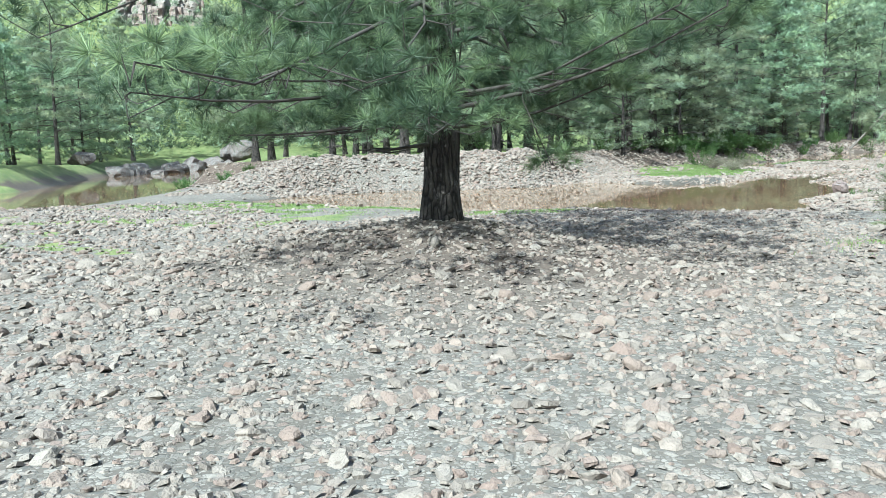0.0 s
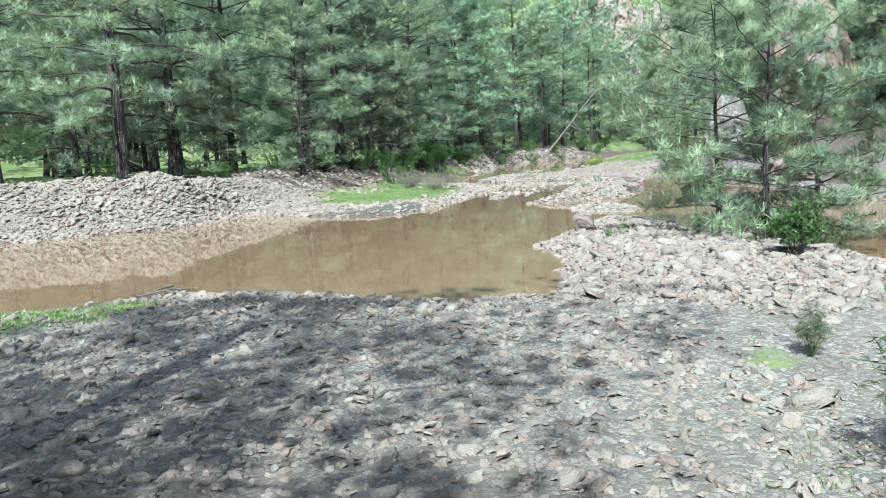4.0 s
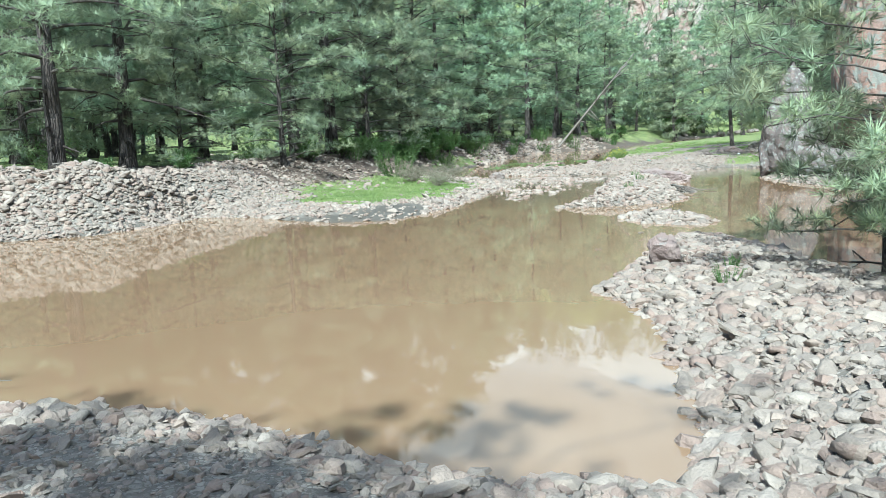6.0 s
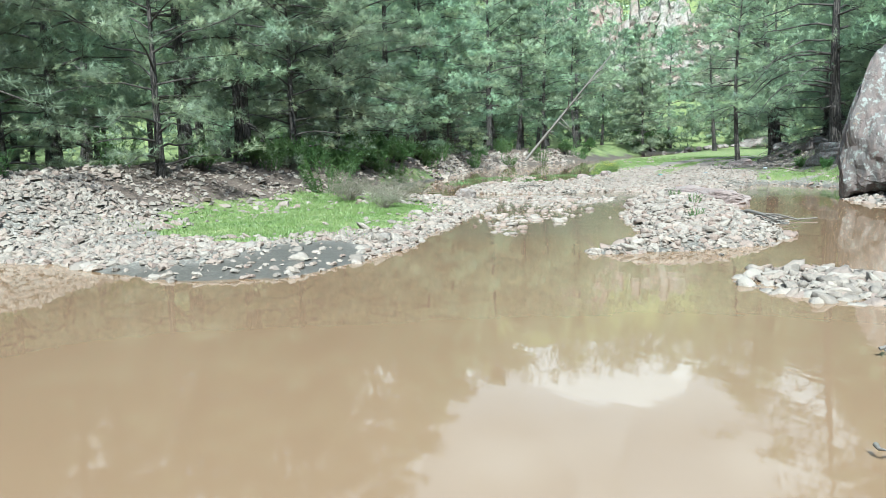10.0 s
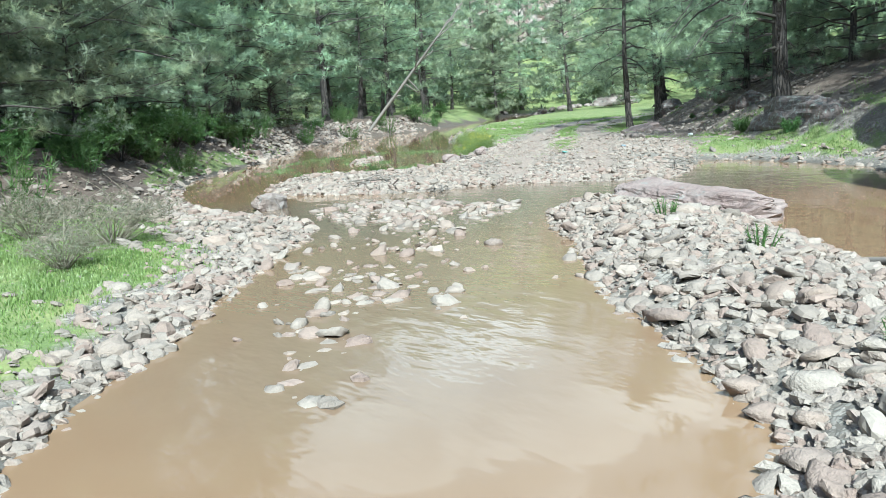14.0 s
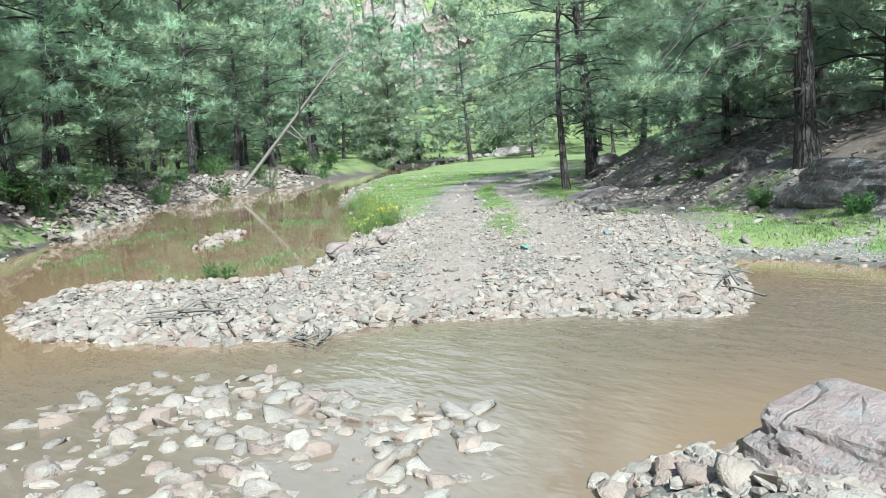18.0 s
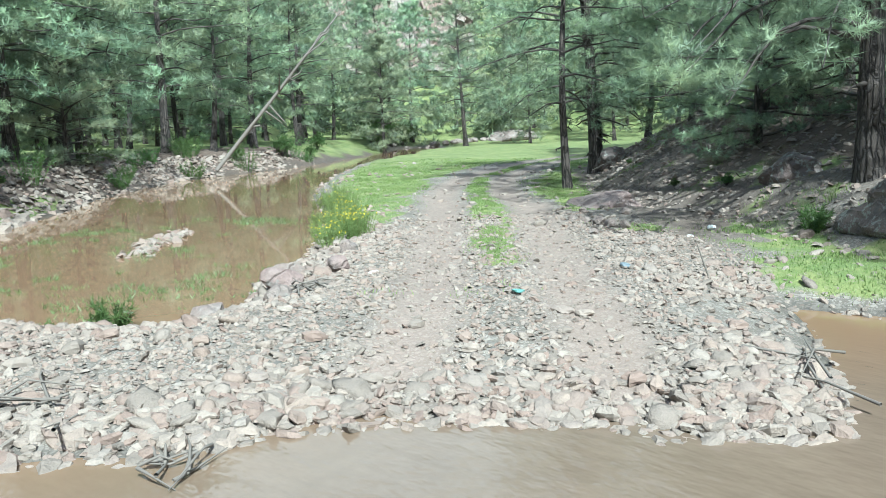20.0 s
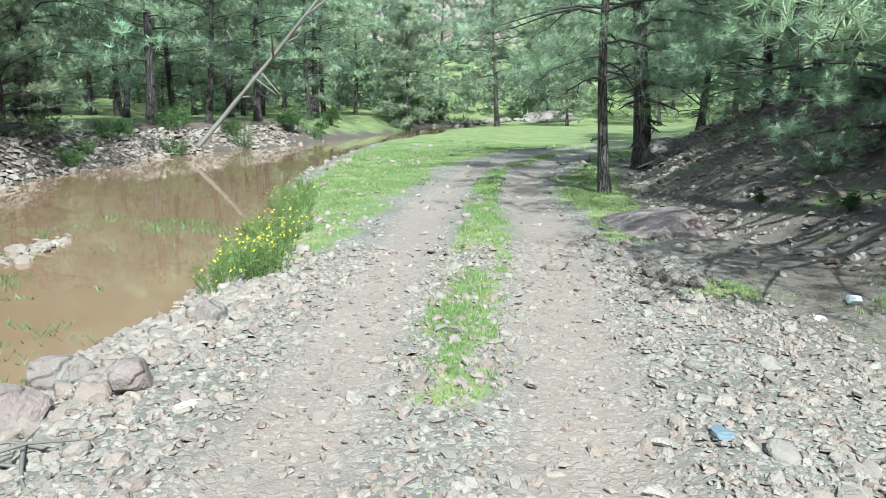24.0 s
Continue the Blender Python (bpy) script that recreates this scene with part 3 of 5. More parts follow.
GX, GY = spaced(-9, 33, 0.2, -900, 900), spaced(-3, 52, 0.2, -900, 900)
XX, YY = np.meshgrid(GX, GY)
ZZ, ZONES, _, _, _, TRACK = ground_at(XX, YY)
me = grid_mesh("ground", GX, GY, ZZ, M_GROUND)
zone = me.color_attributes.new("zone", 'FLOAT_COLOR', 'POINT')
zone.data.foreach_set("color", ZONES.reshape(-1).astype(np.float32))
worn = me.attributes.new("track", 'FLOAT', 'POINT')
worn.data.foreach_set("value", TRACK.reshape(-1).astype(np.float32))
ground = tagged(new("ground", me), "stony river bank with gravel, turf and wooded slopes", "ground", kind="structure")

wx, wy = spaced(8, 26, 0.5, -80, 110), spaced(22, 46, 0.5, -10, 120)
WX, WY = np.meshgrid(wx, wy)
me = grid_mesh("water", wx, wy, np.zeros(WX.shape), M_WATER)
run = np.clip(step(3.4, 0.6, rows_dist(WX, WY, [(14.6, 36.5), (17.0, 35.2), (20.2, 35.0), (21.6, 33.6)])[0]) + 0.6 * step(2.2, 0.4, rows_dist(WX, WY, [(16.5, 33.8), (13.2, 29.4)])[0]), 0, 1)
flow = me.attributes.new("flow", 'FLOAT', 'POINT')
flow.data.foreach_set("value", run.reshape(-1).astype(np.float32))
tagged(new("water", me), "muddy brown flood water of a shallow mountain stream", "water", kind="structure")


# ---- pines ----
def tube(path, radii, sides):
    """Rings round a path; returns places and quads."""
    path = np.asarray(path, float)
    d = np.gradient(path, axis=0)
    d /= np.linalg.norm(d, axis=1)[:, None] + 1e-9
    up = np.where(np.abs(d[:, 2:3]) > 0.9, np.array([[1.0, 0, 0]]), np.array([[0, 0, 1.0]]))
    u = np.cross(d, up)
    u /= np.linalg.norm(u, axis=1)[:, None] + 1e-9
    w = np.cross(d, u)
    a = np.linspace(0, 2 * np.pi, sides, endpoint=False)
    ring = path[:, None] + np.asarray(radii)[:, None, None] * (np.cos(a)[None, :, None] * u[:, None] + np.sin(a)[None, :, None] * w[:, None])
    n = len(path)
    i = np.arange(n * sides).reshape(n, sides)
    q = np.stack([i[:-1], np.roll(i[:-1], -1, 1), np.roll(i[1:], -1, 1), i[1:]], -1).reshape(-1, 4)
    return ring.reshape(-1, 3), q


def joined(pieces):
    vs, fs, n = [], [], 0
    for v, f in pieces:
        vs.append(v)
        fs.append(f + n)
        n += len(v)
    return np.concatenate(vs), np.concatenate(fs)


def tufts(rng, centres, dirs, count, length, width, spread):
    """Brushes of thin needles, one brush at each centre, fanned round its direction."""
    k = len(centres)
    c = np.repeat(centres, count, 0)
    d = np.repeat(dirs, count, 0) * spread + rng.normal(size=(k * count, 3))
    d /= np.linalg.norm(d, axis=1)[:, None]
    side = np.cross(d, rng.normal(size=d.shape))
    side /= np.linalg.norm(side, axis=1)[:, None] + 1e-9
    ln = length * rng.uniform(0.65, 1.1, (k * count, 1))
    w = width * rng.uniform(0.7, 1.2, (k * count, 1)) * 0.5
    root = c + d * ln * 0.08
    v = np.stack([root - side * w, root + side * w, c + d * ln], 1).reshape(-1, 3)
    return v, np.arange(len(v)).reshape(-1, 3)


def puffs(rng, hubs, rads, each, count, length, width, flat=0.62, keep=0.35, flare=0.8):
    """Rounded clumps of needle brushes round the hubs: places, normals that lean outwards, and one tone a clump."""
    own = np.repeat(np.arange(len(hubs)), each)
    d = rng.normal(size=(len(own), 3))
    d[:, 2] = 0.85 * np.abs(d[:, 2]) - 0.30
    d /= np.linalg.norm(d, axis=1)[:, None]
    c = hubs[own] + d * rads[own][:, None] * rng.uniform(0.35, 1.0, (len(own), 1)) * np.array([1, 1, flat])
    own = np.repeat(own, count)
    d = np.repeat(d + np.array([0, 0, 0.35]), count, 0) * flare + rng.normal(size=(len(own), 3))
    d /= np.linalg.norm(d, axis=1)[:, None]
    c = np.repeat(c, count, 0)
    ln = length * rng.uniform(0.65, 1.1, (len(own), 1))
    out = (c + d * ln * 0.5 - hubs[own]) / np.array([1, 1, flat])
    out /= np.linalg.norm(out, axis=1)[:, None] + 1e-9
    face = out + 0.45 * rng.normal(size=out.shape)
    face -= (face * d).sum(1)[:, None] * d
    face /= np.linalg.norm(face, axis=1)[:, None] + 1e-9
    side = np.cross(d, face) * width * 0.5 * rng.uniform(0.7, 1.2, (len(own), 1))
    root = c + d * ln * 0.08
    tri = np.stack([root - side, root + side, c + d * ln], 1)
    nrm = out * (1 - keep) + face * keep
    nrm /= np.linalg.norm(nrm, axis=1)[:, None] + 1e-9
    return tri.reshape(-1, 3), np.repeat(nrm, 3, 0), np.repeat(rng.uniform(size=len(hubs))[own], 3)


def needle_mesh(name, batches, mat):
    v, nrm, tone = (np.concatenate(a) for a in zip(*batches))
    me = mesh_np(name, v, np.arange(len(v)).reshape(-1, 3), mat, True)
    me.attributes.new("tone", 'FLOAT', 'POINT').data.foreach_set("value", tone.astype(np.float32))
    me.normals_split_custom_set_from_vertices(nrm)
    return me


def pine_meshes(name, seed, height, girth, crown_from, reach, limbs, hubs, each, count, length, width, radius, needle, lean=(0, 0), droop=0.25, bend=0.0, bare=0, sides=10, twigs=True, low=0.9, single=False, flare=0.8, keep=0.35, floor=None, hang=(), sweep=2.8):
    """Meshes of a pine: trunk, limbs, crown of needle clumps."""
    rng = np.random.default_rng(seed)
    s = np.linspace(0, 1, 14)
    wob = rng.normal(size=2) * bend
    path = np.stack([lean[0] * s * height + wob[0] * np.sin(s * 4), lean[1] * s * height + wob[1] * np.sin(s * 3.3 + 1) - wob[1] * math.sin(1), s * height - 0.25], -1)
    rad = girth * (1 - 0.93 * s ** 0.9) * (1 + 0.45 * np.exp(-s * height / 0.45))
    v, q = tube(path, rad, sides)
    v[:, :2] += 0.06 * girth * rng.normal(size=(len(v), 2))
    trunk = mesh_np(name + "_trunk", v, q, M_BARK, True)
    wood, cen, size, starts = [], [], [], []
    for i in range(limbs + bare + len(hang)):
        dead = limbs <= i < limbs + bare
        f = rng.uniform(0.25, 1.0) * crown_from if dead else crown_from + (1 - crown_from) * ((i + rng.uniform(0.1, 0.9)) / limbs) ** low
        f = min(max(f, 0.08), 0.985)
        base = np.array([np.interp(f, s, path[:, k]) for k in range(3)])
        g = (f - crown_from) / (1 - crown_from)
        prof = (0.55 + 0.45 * min(1, g * 5)) * (1 - max(0, g) ** sweep) + 0.10
        ln = reach * prof * rng.uniform(0.55, 1.15) * (0.5 if dead else 1)
        az = i * 2.399 + rng.uniform(-0.5, 0.5)
        out = np.array([math.cos(az), math.sin(az), 0])
        tilt = rng.uniform(-0.05, 0.35) + 0.5 * max(0, g)
        t = np.linspace(0, 1, 6)[:, None]
        line = base + out * ln * t + np.array([0, 0, 1.0]) * ln * (tilt * t - droop * (1.1 - max(0, g)) * t ** 2 * 1.6 + 0.14 * np.maximum(0, t - 0.7))
        line += rng.normal(size=(6, 3)) * 0.035 * ln * t
        if i >= limbs + bare:
            f, az, ln, drop = hang[i - limbs - bare]
            base = np.array([np.interp(f, s, path[:, k]) for k in range(3)])
            out = np.array([math.cos(az), math.sin(az), 0])
            line = base + out * ln * t ** 0.8 + np.array([0, 0, 1.0]) * (0.35 * np.sin(t * 2.6) - drop * t ** 1.8) + rng.normal(size=(6, 3)) * 0.04 * t
        elif floor:
            rim = np.maximum(0, np.hypot(line[:, 0], line[:, 1]) - 0.6)
            least = floor + rng.uniform(-0.1, 0.5) + 0.36 * np.maximum(0, line[:, 0] - 0.5) + 0.10 * rim
            line[:, 2] = np.where(line[:, 2] < least, least - 0.25 * np.tanh(least - line[:, 2]), line[:, 2])
        r0 = girth * (0.12 if single else 0.24) * (1 - 0.75 * f) + 0.008
        starts.append(len(wood))
        wood.append(tube(line, np.linspace(r0, 0.006, 6), 5))
        if dead:
            for _ in range(2):
                a = rng.uniform(0.4, 0.9)
                p = np.array([np.interp(a, t[:, 0], line[:, k]) for k in range(3)])
                wood.append(tube([p, p + rng.normal(size=3) * 0.2 * ln, p + rng.normal(size=3) * 0.3 * ln], [0.012, 0.008, 0.003], 4))
            continue
        side = np.array([-out[1], out[0], 0])
        for j in range(hubs):
            a = 1.0 if j == 0 else rng.uniform(0.30, 1.0)
            p = np.array([np.interp(a, t[:, 0], line[:, k]) for k in range(3)])
            e = p + side * rng.uniform(-1, 1) * 0.36 * ln * (1.1 - 0.6 * a) * (j > 0) + out * 0.1 * ln * rng.uniform(0, 1) + np.array([0, 0, rng.uniform(-0.02, 0.10) * ln])
            if twigs:
                wood.append(tube([p, (p + e) / 2 + np.array([0, 0, -0.03 * ln]), e], [0.006 + r0 * 0.12, 0.006, 0.003], 3))
            cen.append(e)
            size.append(radius * rng.uniform(0.6, 1.25) * (0.6 + 0.4 * min(1, ln / (0.6 * reach))))
    if single:
        limb = [mesh_np(name + "_limb", *joined(wood[a:b]), M_TWIG, True) for a, b in zip(starts, starts[1:] + [len(wood)])]
    else:
        limb = mesh_np(name + "_branchwork", *joined(wood), M_TWIG, True)
    crown = needle_mesh(name + "_crown", [puffs(rng, np.array(cen), np.array(size), each, count, length, width, keep=keep, flare=flare)], needle)
    return trunk, limb, crown


def pine(meshes, m, label, group="", name="pine_tree"):
    tree = new(name)
    tree.empty_display_size = 0.3
    trunk, limb, crown = meshes
    stem = child("trunk", trunk, tree)
    child("crown", crown, tree)
    for me in limb if isinstance(limb, list) else ():
        child("limb", me, stem)
    if not isinstance(limb, list):
        tagged(child("branchwork", limb, tree), kind="stuff")
    tree.matrix_world = m
    return tagged(tree, label, "tree", group)


def z_at(x, y):
    return float(ground_at(np.array([x]), np.array([y]))[0][0])


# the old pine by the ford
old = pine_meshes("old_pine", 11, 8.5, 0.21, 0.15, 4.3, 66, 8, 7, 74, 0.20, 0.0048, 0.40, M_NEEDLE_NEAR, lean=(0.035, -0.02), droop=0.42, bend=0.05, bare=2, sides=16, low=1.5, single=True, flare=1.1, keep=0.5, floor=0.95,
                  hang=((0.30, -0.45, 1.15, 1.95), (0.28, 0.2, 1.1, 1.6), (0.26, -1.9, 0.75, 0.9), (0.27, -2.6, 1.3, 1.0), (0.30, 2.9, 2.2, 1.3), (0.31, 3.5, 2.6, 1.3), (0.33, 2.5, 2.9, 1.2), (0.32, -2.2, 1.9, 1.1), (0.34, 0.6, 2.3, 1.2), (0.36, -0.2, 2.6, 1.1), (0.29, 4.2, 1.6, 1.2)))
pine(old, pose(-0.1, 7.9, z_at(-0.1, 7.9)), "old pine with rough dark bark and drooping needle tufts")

# young pines on the flood-piled bank
young = [pine_meshes("young_pine_%d" % k, 20 + k, h, 0.055, 0.16, r, 32, 5, 8, 28, 0.17, 0.008, 0.26, M_NEEDLE, lean=ln, droop=0.12, bend=0.06, bare=4, sides=8, single=True, low=1.1)
         for k, (h, r, ln) in enumerate([(4.2, 1.7, (-0.05, 0.0)), (3.6, 1.7, (0.06, 0.05)), (2.8, 1.4, (0.0, -0.05))])]
for k, (x, y) in enumerate([(11.2, 17.0), (10.5, 15.2), (11.6, 15.6)]):
    pine(young[k], pose(x, y, z_at(x, y), 0, 0, 40 * k), "slender young pine on the stony bank", "young pines on the bank", "young_pine")

# the wood
stock = [pine_meshes("wood_pine_%d" % k, 40 + k, h, g, cf, r, nl, 5, 12, 12, 0.30, 0.026, 0.60, M_NEEDLE, lean=(0.02 * (k - 2), 0.015), droop=0.22, bend=0.14, bare=b, sides=8, twigs=False)
         for k, (h, g, cf, r, nl, b) in enumerate([(13, 0.20, 0.17, 3.6, 50, 6), (11, 0.17, 0.14, 3.3, 48, 5), (14, 0.21, 0.20, 3.4, 48, 7), (9, 0.15, 0.10, 3.0, 46, 3), (12, 0.17, 0.22, 3.0, 46, 7)])]
hero = [pine_meshes("bank_pine_%d" % k, 80 + k, h, g, cf, r, nl, 6, 14, 15, 0.24, 0.014, 0.50, M_NEEDLE, lean=(0.02 * (k - 1), 0.015), droop=0.24, bend=0.14, bare=b, sides=9, low=1.15)
        for k, (h, g, cf, r, nl, b) in enumerate([(13, 0.20, 0.16, 3.7, 56, 6), (11, 0.17, 0.13, 3.4, 54, 5), (14, 0.22, 0.18, 3.5, 54, 7)])]
fine = [pine_meshes("track_pine_%d" % k, 140 + k, h, g, cf, r, nl, 6, 14, 24, 0.16, 0.0068, 0.44, M_NEEDLE, lean=ln, droop=0.26, bend=0.12, bare=6, sides=10, low=1.1, hang=hg)
        for k, (h, g, cf, r, nl, ln, hg) in enumerate([(12, 0.16, 0.22, 3.4, 46, (0.01, 0.01), ((0.17, 2.9, 2.4, 1.0), (0.20, 2.6, 2.6, 1.3), (0.20, 3.3, 2.2, 1.1), (0.24, 2.9, 2.9, 1.4), (0.22, 2.2, 2.3, 1.1), (0.16, 2.5, 1.8, 0.7))),
                                                       (9, 0.10, 0.27, 2.4, 36, (-0.02, 0.0), ()), (11, 0.21, 0.20, 3.5, 50, (-0.05, 0.02), ())])]
bushy = [pine_meshes("bushy_pine_%d" % k, 60 + k, h, 0.10, 0.05, r, 46, 5, 14, 26, 0.15, 0.0062, 0.40, M_NEEDLE, droop=0.15, sides=8, twigs=False) for k, (h, r) in enumerate([(6.0, 2.4), (4.2, 1.9)])]

random.seed(5)
PLACED = []


def room(x, y, gap):
    return all((x - a) ** 2 + (y - b) ** 2 > gap * gap for a, b in PLACED)


def plant(meshes, x, y, label, group, scale=1.0, name="pine_tree", spin=None):
    PLACED.append((x, y))
    s = scale * random.uniform(0.9, 1.1)
    tree = pine(meshes, pose(x, y, z_at(x, y) - 0.05, 0, 0, random.uniform(0, 360) if spin is None else spin) @ Matrix.Diagonal((s, s, s, 1)), label, group, name)
    return tree


WOOD = "pines of the wood beyond the stream"
for x, y, k in [(2.1, 33.4, 2), (3.7, 35.4, 0), (6.0, 39.6, 1), (9.0, 38.6, 0), (10.8, 41.2, 2), (13.0, 44.6, 1), (15.4, 48.0, 4), (17.1, 50.4, 0), (19.6, 53.6, 2), (22.4, 57.6, 4), (23.6, 59.6, 2), (26.8, 63.0, 1),
                (-2.0, 36.8, 2), (-5.5, 37.6, 1), (-9.5, 39.0, 0), (33.0, 70.2, 2), (36.0, 71.4, 4), (40, 74.4, 0), (45, 77.6, 1)]:
    plant((hero[k % 3] if y < 56 else stock[k]), x, y, "tall pine with a bare lower trunk in the wood", WOOD)
for x, y, k in [(8.2, 36.4, 0), (12.2, 41.2, 0), (5.2, 36.6, 1), (16.2, 48.4, 1), (20.2, 53.0, 1), (14.4, 44.2, 0), (25.4, 60.2, 1)]:
    plant(bushy[k], x, y, "bushy young pine with branches down to the ground", WOOD)
line = np.array([(p[0], p[1]) for p in FOREST[2:-1]])
tries = 0
while len(PLACED) < 112 and tries < 4000:
    tries += 1
    u = random.uniform(0, len(line) - 1.001)
    i = int(u)
    a, b = line[i], line[i + 1]
    t = b - a
    nrm = np.array([-t[1], t[0]]) / np.hypot(*t)
    p = a + t * (u - i) + nrm * random.uniform(2.6, 32)
    back = random.uniform(0, 1)
    if room(p[0], p[1], 3.0) and not (p[0] < 34 and 5 < float(rows_dist(p[:1], p[1:], FOREST)[0][0]) < 20 and back > 0.10):
        plant(random.choice(stock), p[0], p[1], "pine in the wood beyond the stream", WOOD)

# pines of the spur and its slope
SPUR = "pines on the stony spur"
# the last two pines of this list are added to cast shade on the slope
for x, y, k, s in [(38.9, 49.0, 4, 0.8), (33.2, 36.4, 2, 1.0), (36.4, 41.2, 0, 1.0), (31.2, 29.0, 0, 1.0), (26.4, 26.5, 1, 1.0),
                   (30.2, 26.8, 2, 1.0), (27.8, 24.0, 3, 1.0), (24.0, 17.2, 3, 1.0), (21.8, 15.4, 1, 0.9), (21.0, 9.0, 3, 1.0), (33.5, 24, 0, 1), (31, 19, 2, 1), (42.5, 46.8, 0, 1.0), (41.0, 43.6, 1, 1), (47.5, 50.5, 2, 1), (52, 56, 0, 1), (58, 58, 1, 1), (35.5, 30.5, 2, 1), (40, 36, 0, 1), (46, 44, 2, 1), (28.5, 15, 1, 1), (24.2, 12, 2, 1), (22.4, 4, 1, 1), (55, 49, 2, 1), (62, 54, 0, 1), (26.6, 30.8, 1, 0.95), (27.6, 28.4, 2, 0.95)]:
    plant((hero[k % 3] if x < 38 and y > 25 and s > 0.9 else stock[k]), x, y, "pine with a dark trunk on the stony spur", SPUR, s)
for x, y, k in [(34.5, 41.2, 0), (36.6, 43.4, 0), (33.6, 38.8, 1), (34.6, 36.8, 0), (39.8, 46.2, 0), (28.4, 28.4, 0), (26.8, 29.8, 1), (20.6, 12.0, 1), (30.6, 36.2, 1), (31.8, 40.0, 1)]:
    plant(bushy[k], x, y, "bushy pine hanging over the stony slope", SPUR)
for x, y, k in [(28.5, 36.7, 0), (32.75, 45.4, 1), (37.7, 48.3, 2)]:
    plant(fine[k], x, y, "pine with a bare dark trunk beside the track", SPUR, spin=0)
FARP = "pines at the far end of the meadow"
for x, y, k in [(66, 84, 0), (70, 80, 3), (76, 88, 1), (60, 88, 2), (80, 80, 0), (74, 74, 1), (84, 92, 2), (64, 92, 3), (90, 84, 1), (70, 96, 0), (57, 84, 3), (88, 100, 2), (96, 94, 0), (80, 100, 1), (98, 82, 2), (86, 74, 3)]:
    plant(stock[k], x, y, "pine standing at the far end of the meadow", FARP)
for x, y in [(-27, 42), (-31, 40), (-30, 47), (-34, 38), (-33, 51), (-36, 58), (-38, 46), (-10, 45), (-42, 40), (-35, 64), (-30.5, 62), (-32, 70), (-34, 78), (-33.5, 85), (-37, 72), (-38, 81), (-36.5, 66), (-40, 90)]:
    plant(random.choice(stock), x, y, "pine on the slope across the side channel", "pines across the side channel")


def far_woods():
    """Woods on the valley's sides, too far to count."""
    rng = np.random.default_rng(3)
    n = 7000
    ang = rng.uniform(0, 2 * np.pi, n)
    r = 62 + 175 * rng.uniform(0, 1, n) ** 0.8
    x, y = 18 + r * np.cos(ang), 34 + r * np.sin(ang)
    keep = ((y > 25) | (rng.uniform(size=n) < 0.35)) & (rows_dist(x, y, [(40, 62), (66, 77)])[0] > 14) & (np.hypot(x - 82, y - 113) > 6) & (np.hypot(x - 84, y - 136) > 9)
    x, y, r = x[keep], y[keep], r[keep]
    z = ground_at(x, y)[0]
    h = rng.uniform(6, 11, len(x)) * np.where(rows_dist(x, y, [(66, 92), (84, 114)])[0] < 12, 0.5, 1.0)
    close = (r < 118) & (y > 45)
    batches = []
    for pick, k, size, each, count, length, width in ((close, 24, 0.11, 4, 5, 0.6, 0.14), (~close & (y > 25), 13, 0.13, 3, 4, 0.9, 0.30), (~close & (y <= 25), 7, 0.16, 2, 3, 1.2, 0.5)):
        own = np.repeat(np.nonzero(pick)[0], k)
        m = len(own)
        f = rng.uniform(0.10, 1, m) ** 0.85
        a = rng.uniform(0, 2 * np.pi, m)
        rr = h[own] * 0.28 * (1 - f ** 3.0 + 0.05) * (0.6 + 0.4 * np.minimum(1, f * 3)) * np.sqrt(rng.uniform(0.2, 1.1, m))
        c = np.stack([x[own] + rr * np.cos(a), y[own] + rr * np.sin(a), z[own] + h[own] * f], -1)
        batches.append(puffs(rng, c, size * h[own] * rng.uniform(0.7, 1.2, m), each, count, length, width))
    woods = needle_mesh("far_woods", batches, M_NEEDLE)
    tagged(new("far_woods", woods), "dense pine woods covering the valley slopes", "woods", kind="stuff")


far_woods()


# ---- rocks ----
def rock_mesh(name, seed, size, mat, cuts=9, detail=4, lump=0.18, taper=0.0, boxy=1.0):
    """A boulder: a ball pared by flat cuts, then roughened. Rests on z = 0, a little sunk."""
    rng = np.random.default_rng(seed)
    bm = bmesh.new()
    bmesh.ops.create_icosphere(bm, subdivisions=detail, radius=1.0)
    co = np.array([v.co[:] for v in bm.verts])
    co = np.sign(co) * np.abs(co) ** boxy
    for _ in range(cuts):
        nrm = rng.normal(size=3)
        nrm /= np.linalg.norm(nrm)
        off = rng.uniform(0.55, 0.85) * (1 + 0.55 * (1 - boxy))
        over = np.clip(co @ nrm - off, 0, None)
        co -= over[:, None] * nrm * 0.94
    for k, v in enumerate(bm.verts):
        p = Vector(co[k])
        q = p * 1.6 + Vector((seed * 3.1, 0, 0))
        p *= 1 + lump * noise.fractal(q, 1.0, 2.2, 5)
        v.co = (p.x * size[0], p.y * size[1], p.z * size[2])
    low, high = min(v.co.z for v in bm.verts), max(v.co.z for v in bm.verts)
    for v in bm.verts:
        k = 1 - taper * ((v.co.z - low) / (high - low)) ** 1.4
        v.co.x, v.co.y = v.co.x * k, v.co.y * k
    for v in bm.verts:
        v.co.z -= low * 0.86
    me = bpy.data.meshes.new(name)
    bm.to_mesh(me)
    bm.free()
    me.polygons.foreach_set("use_smooth", np.full(len(me.polygons), False))
    me.materials.append(mat)
    return me


def boulder(name, seed, x, y, size, mat, label, spin=0, tilt=(0, 0), sink=0.0, cuts=9, detail=4, lump=0.18, group="", taper=0.0, boxy=1.0):
    ob = new(name, rock_mesh(name, seed, size, mat, cuts, detail, lump, taper, boxy))
    ob.matrix_world = pose(x, y, z_at(x, y) - sink, tilt[0], tilt[1], spin)
    return tagged(ob, label, "rock", group)


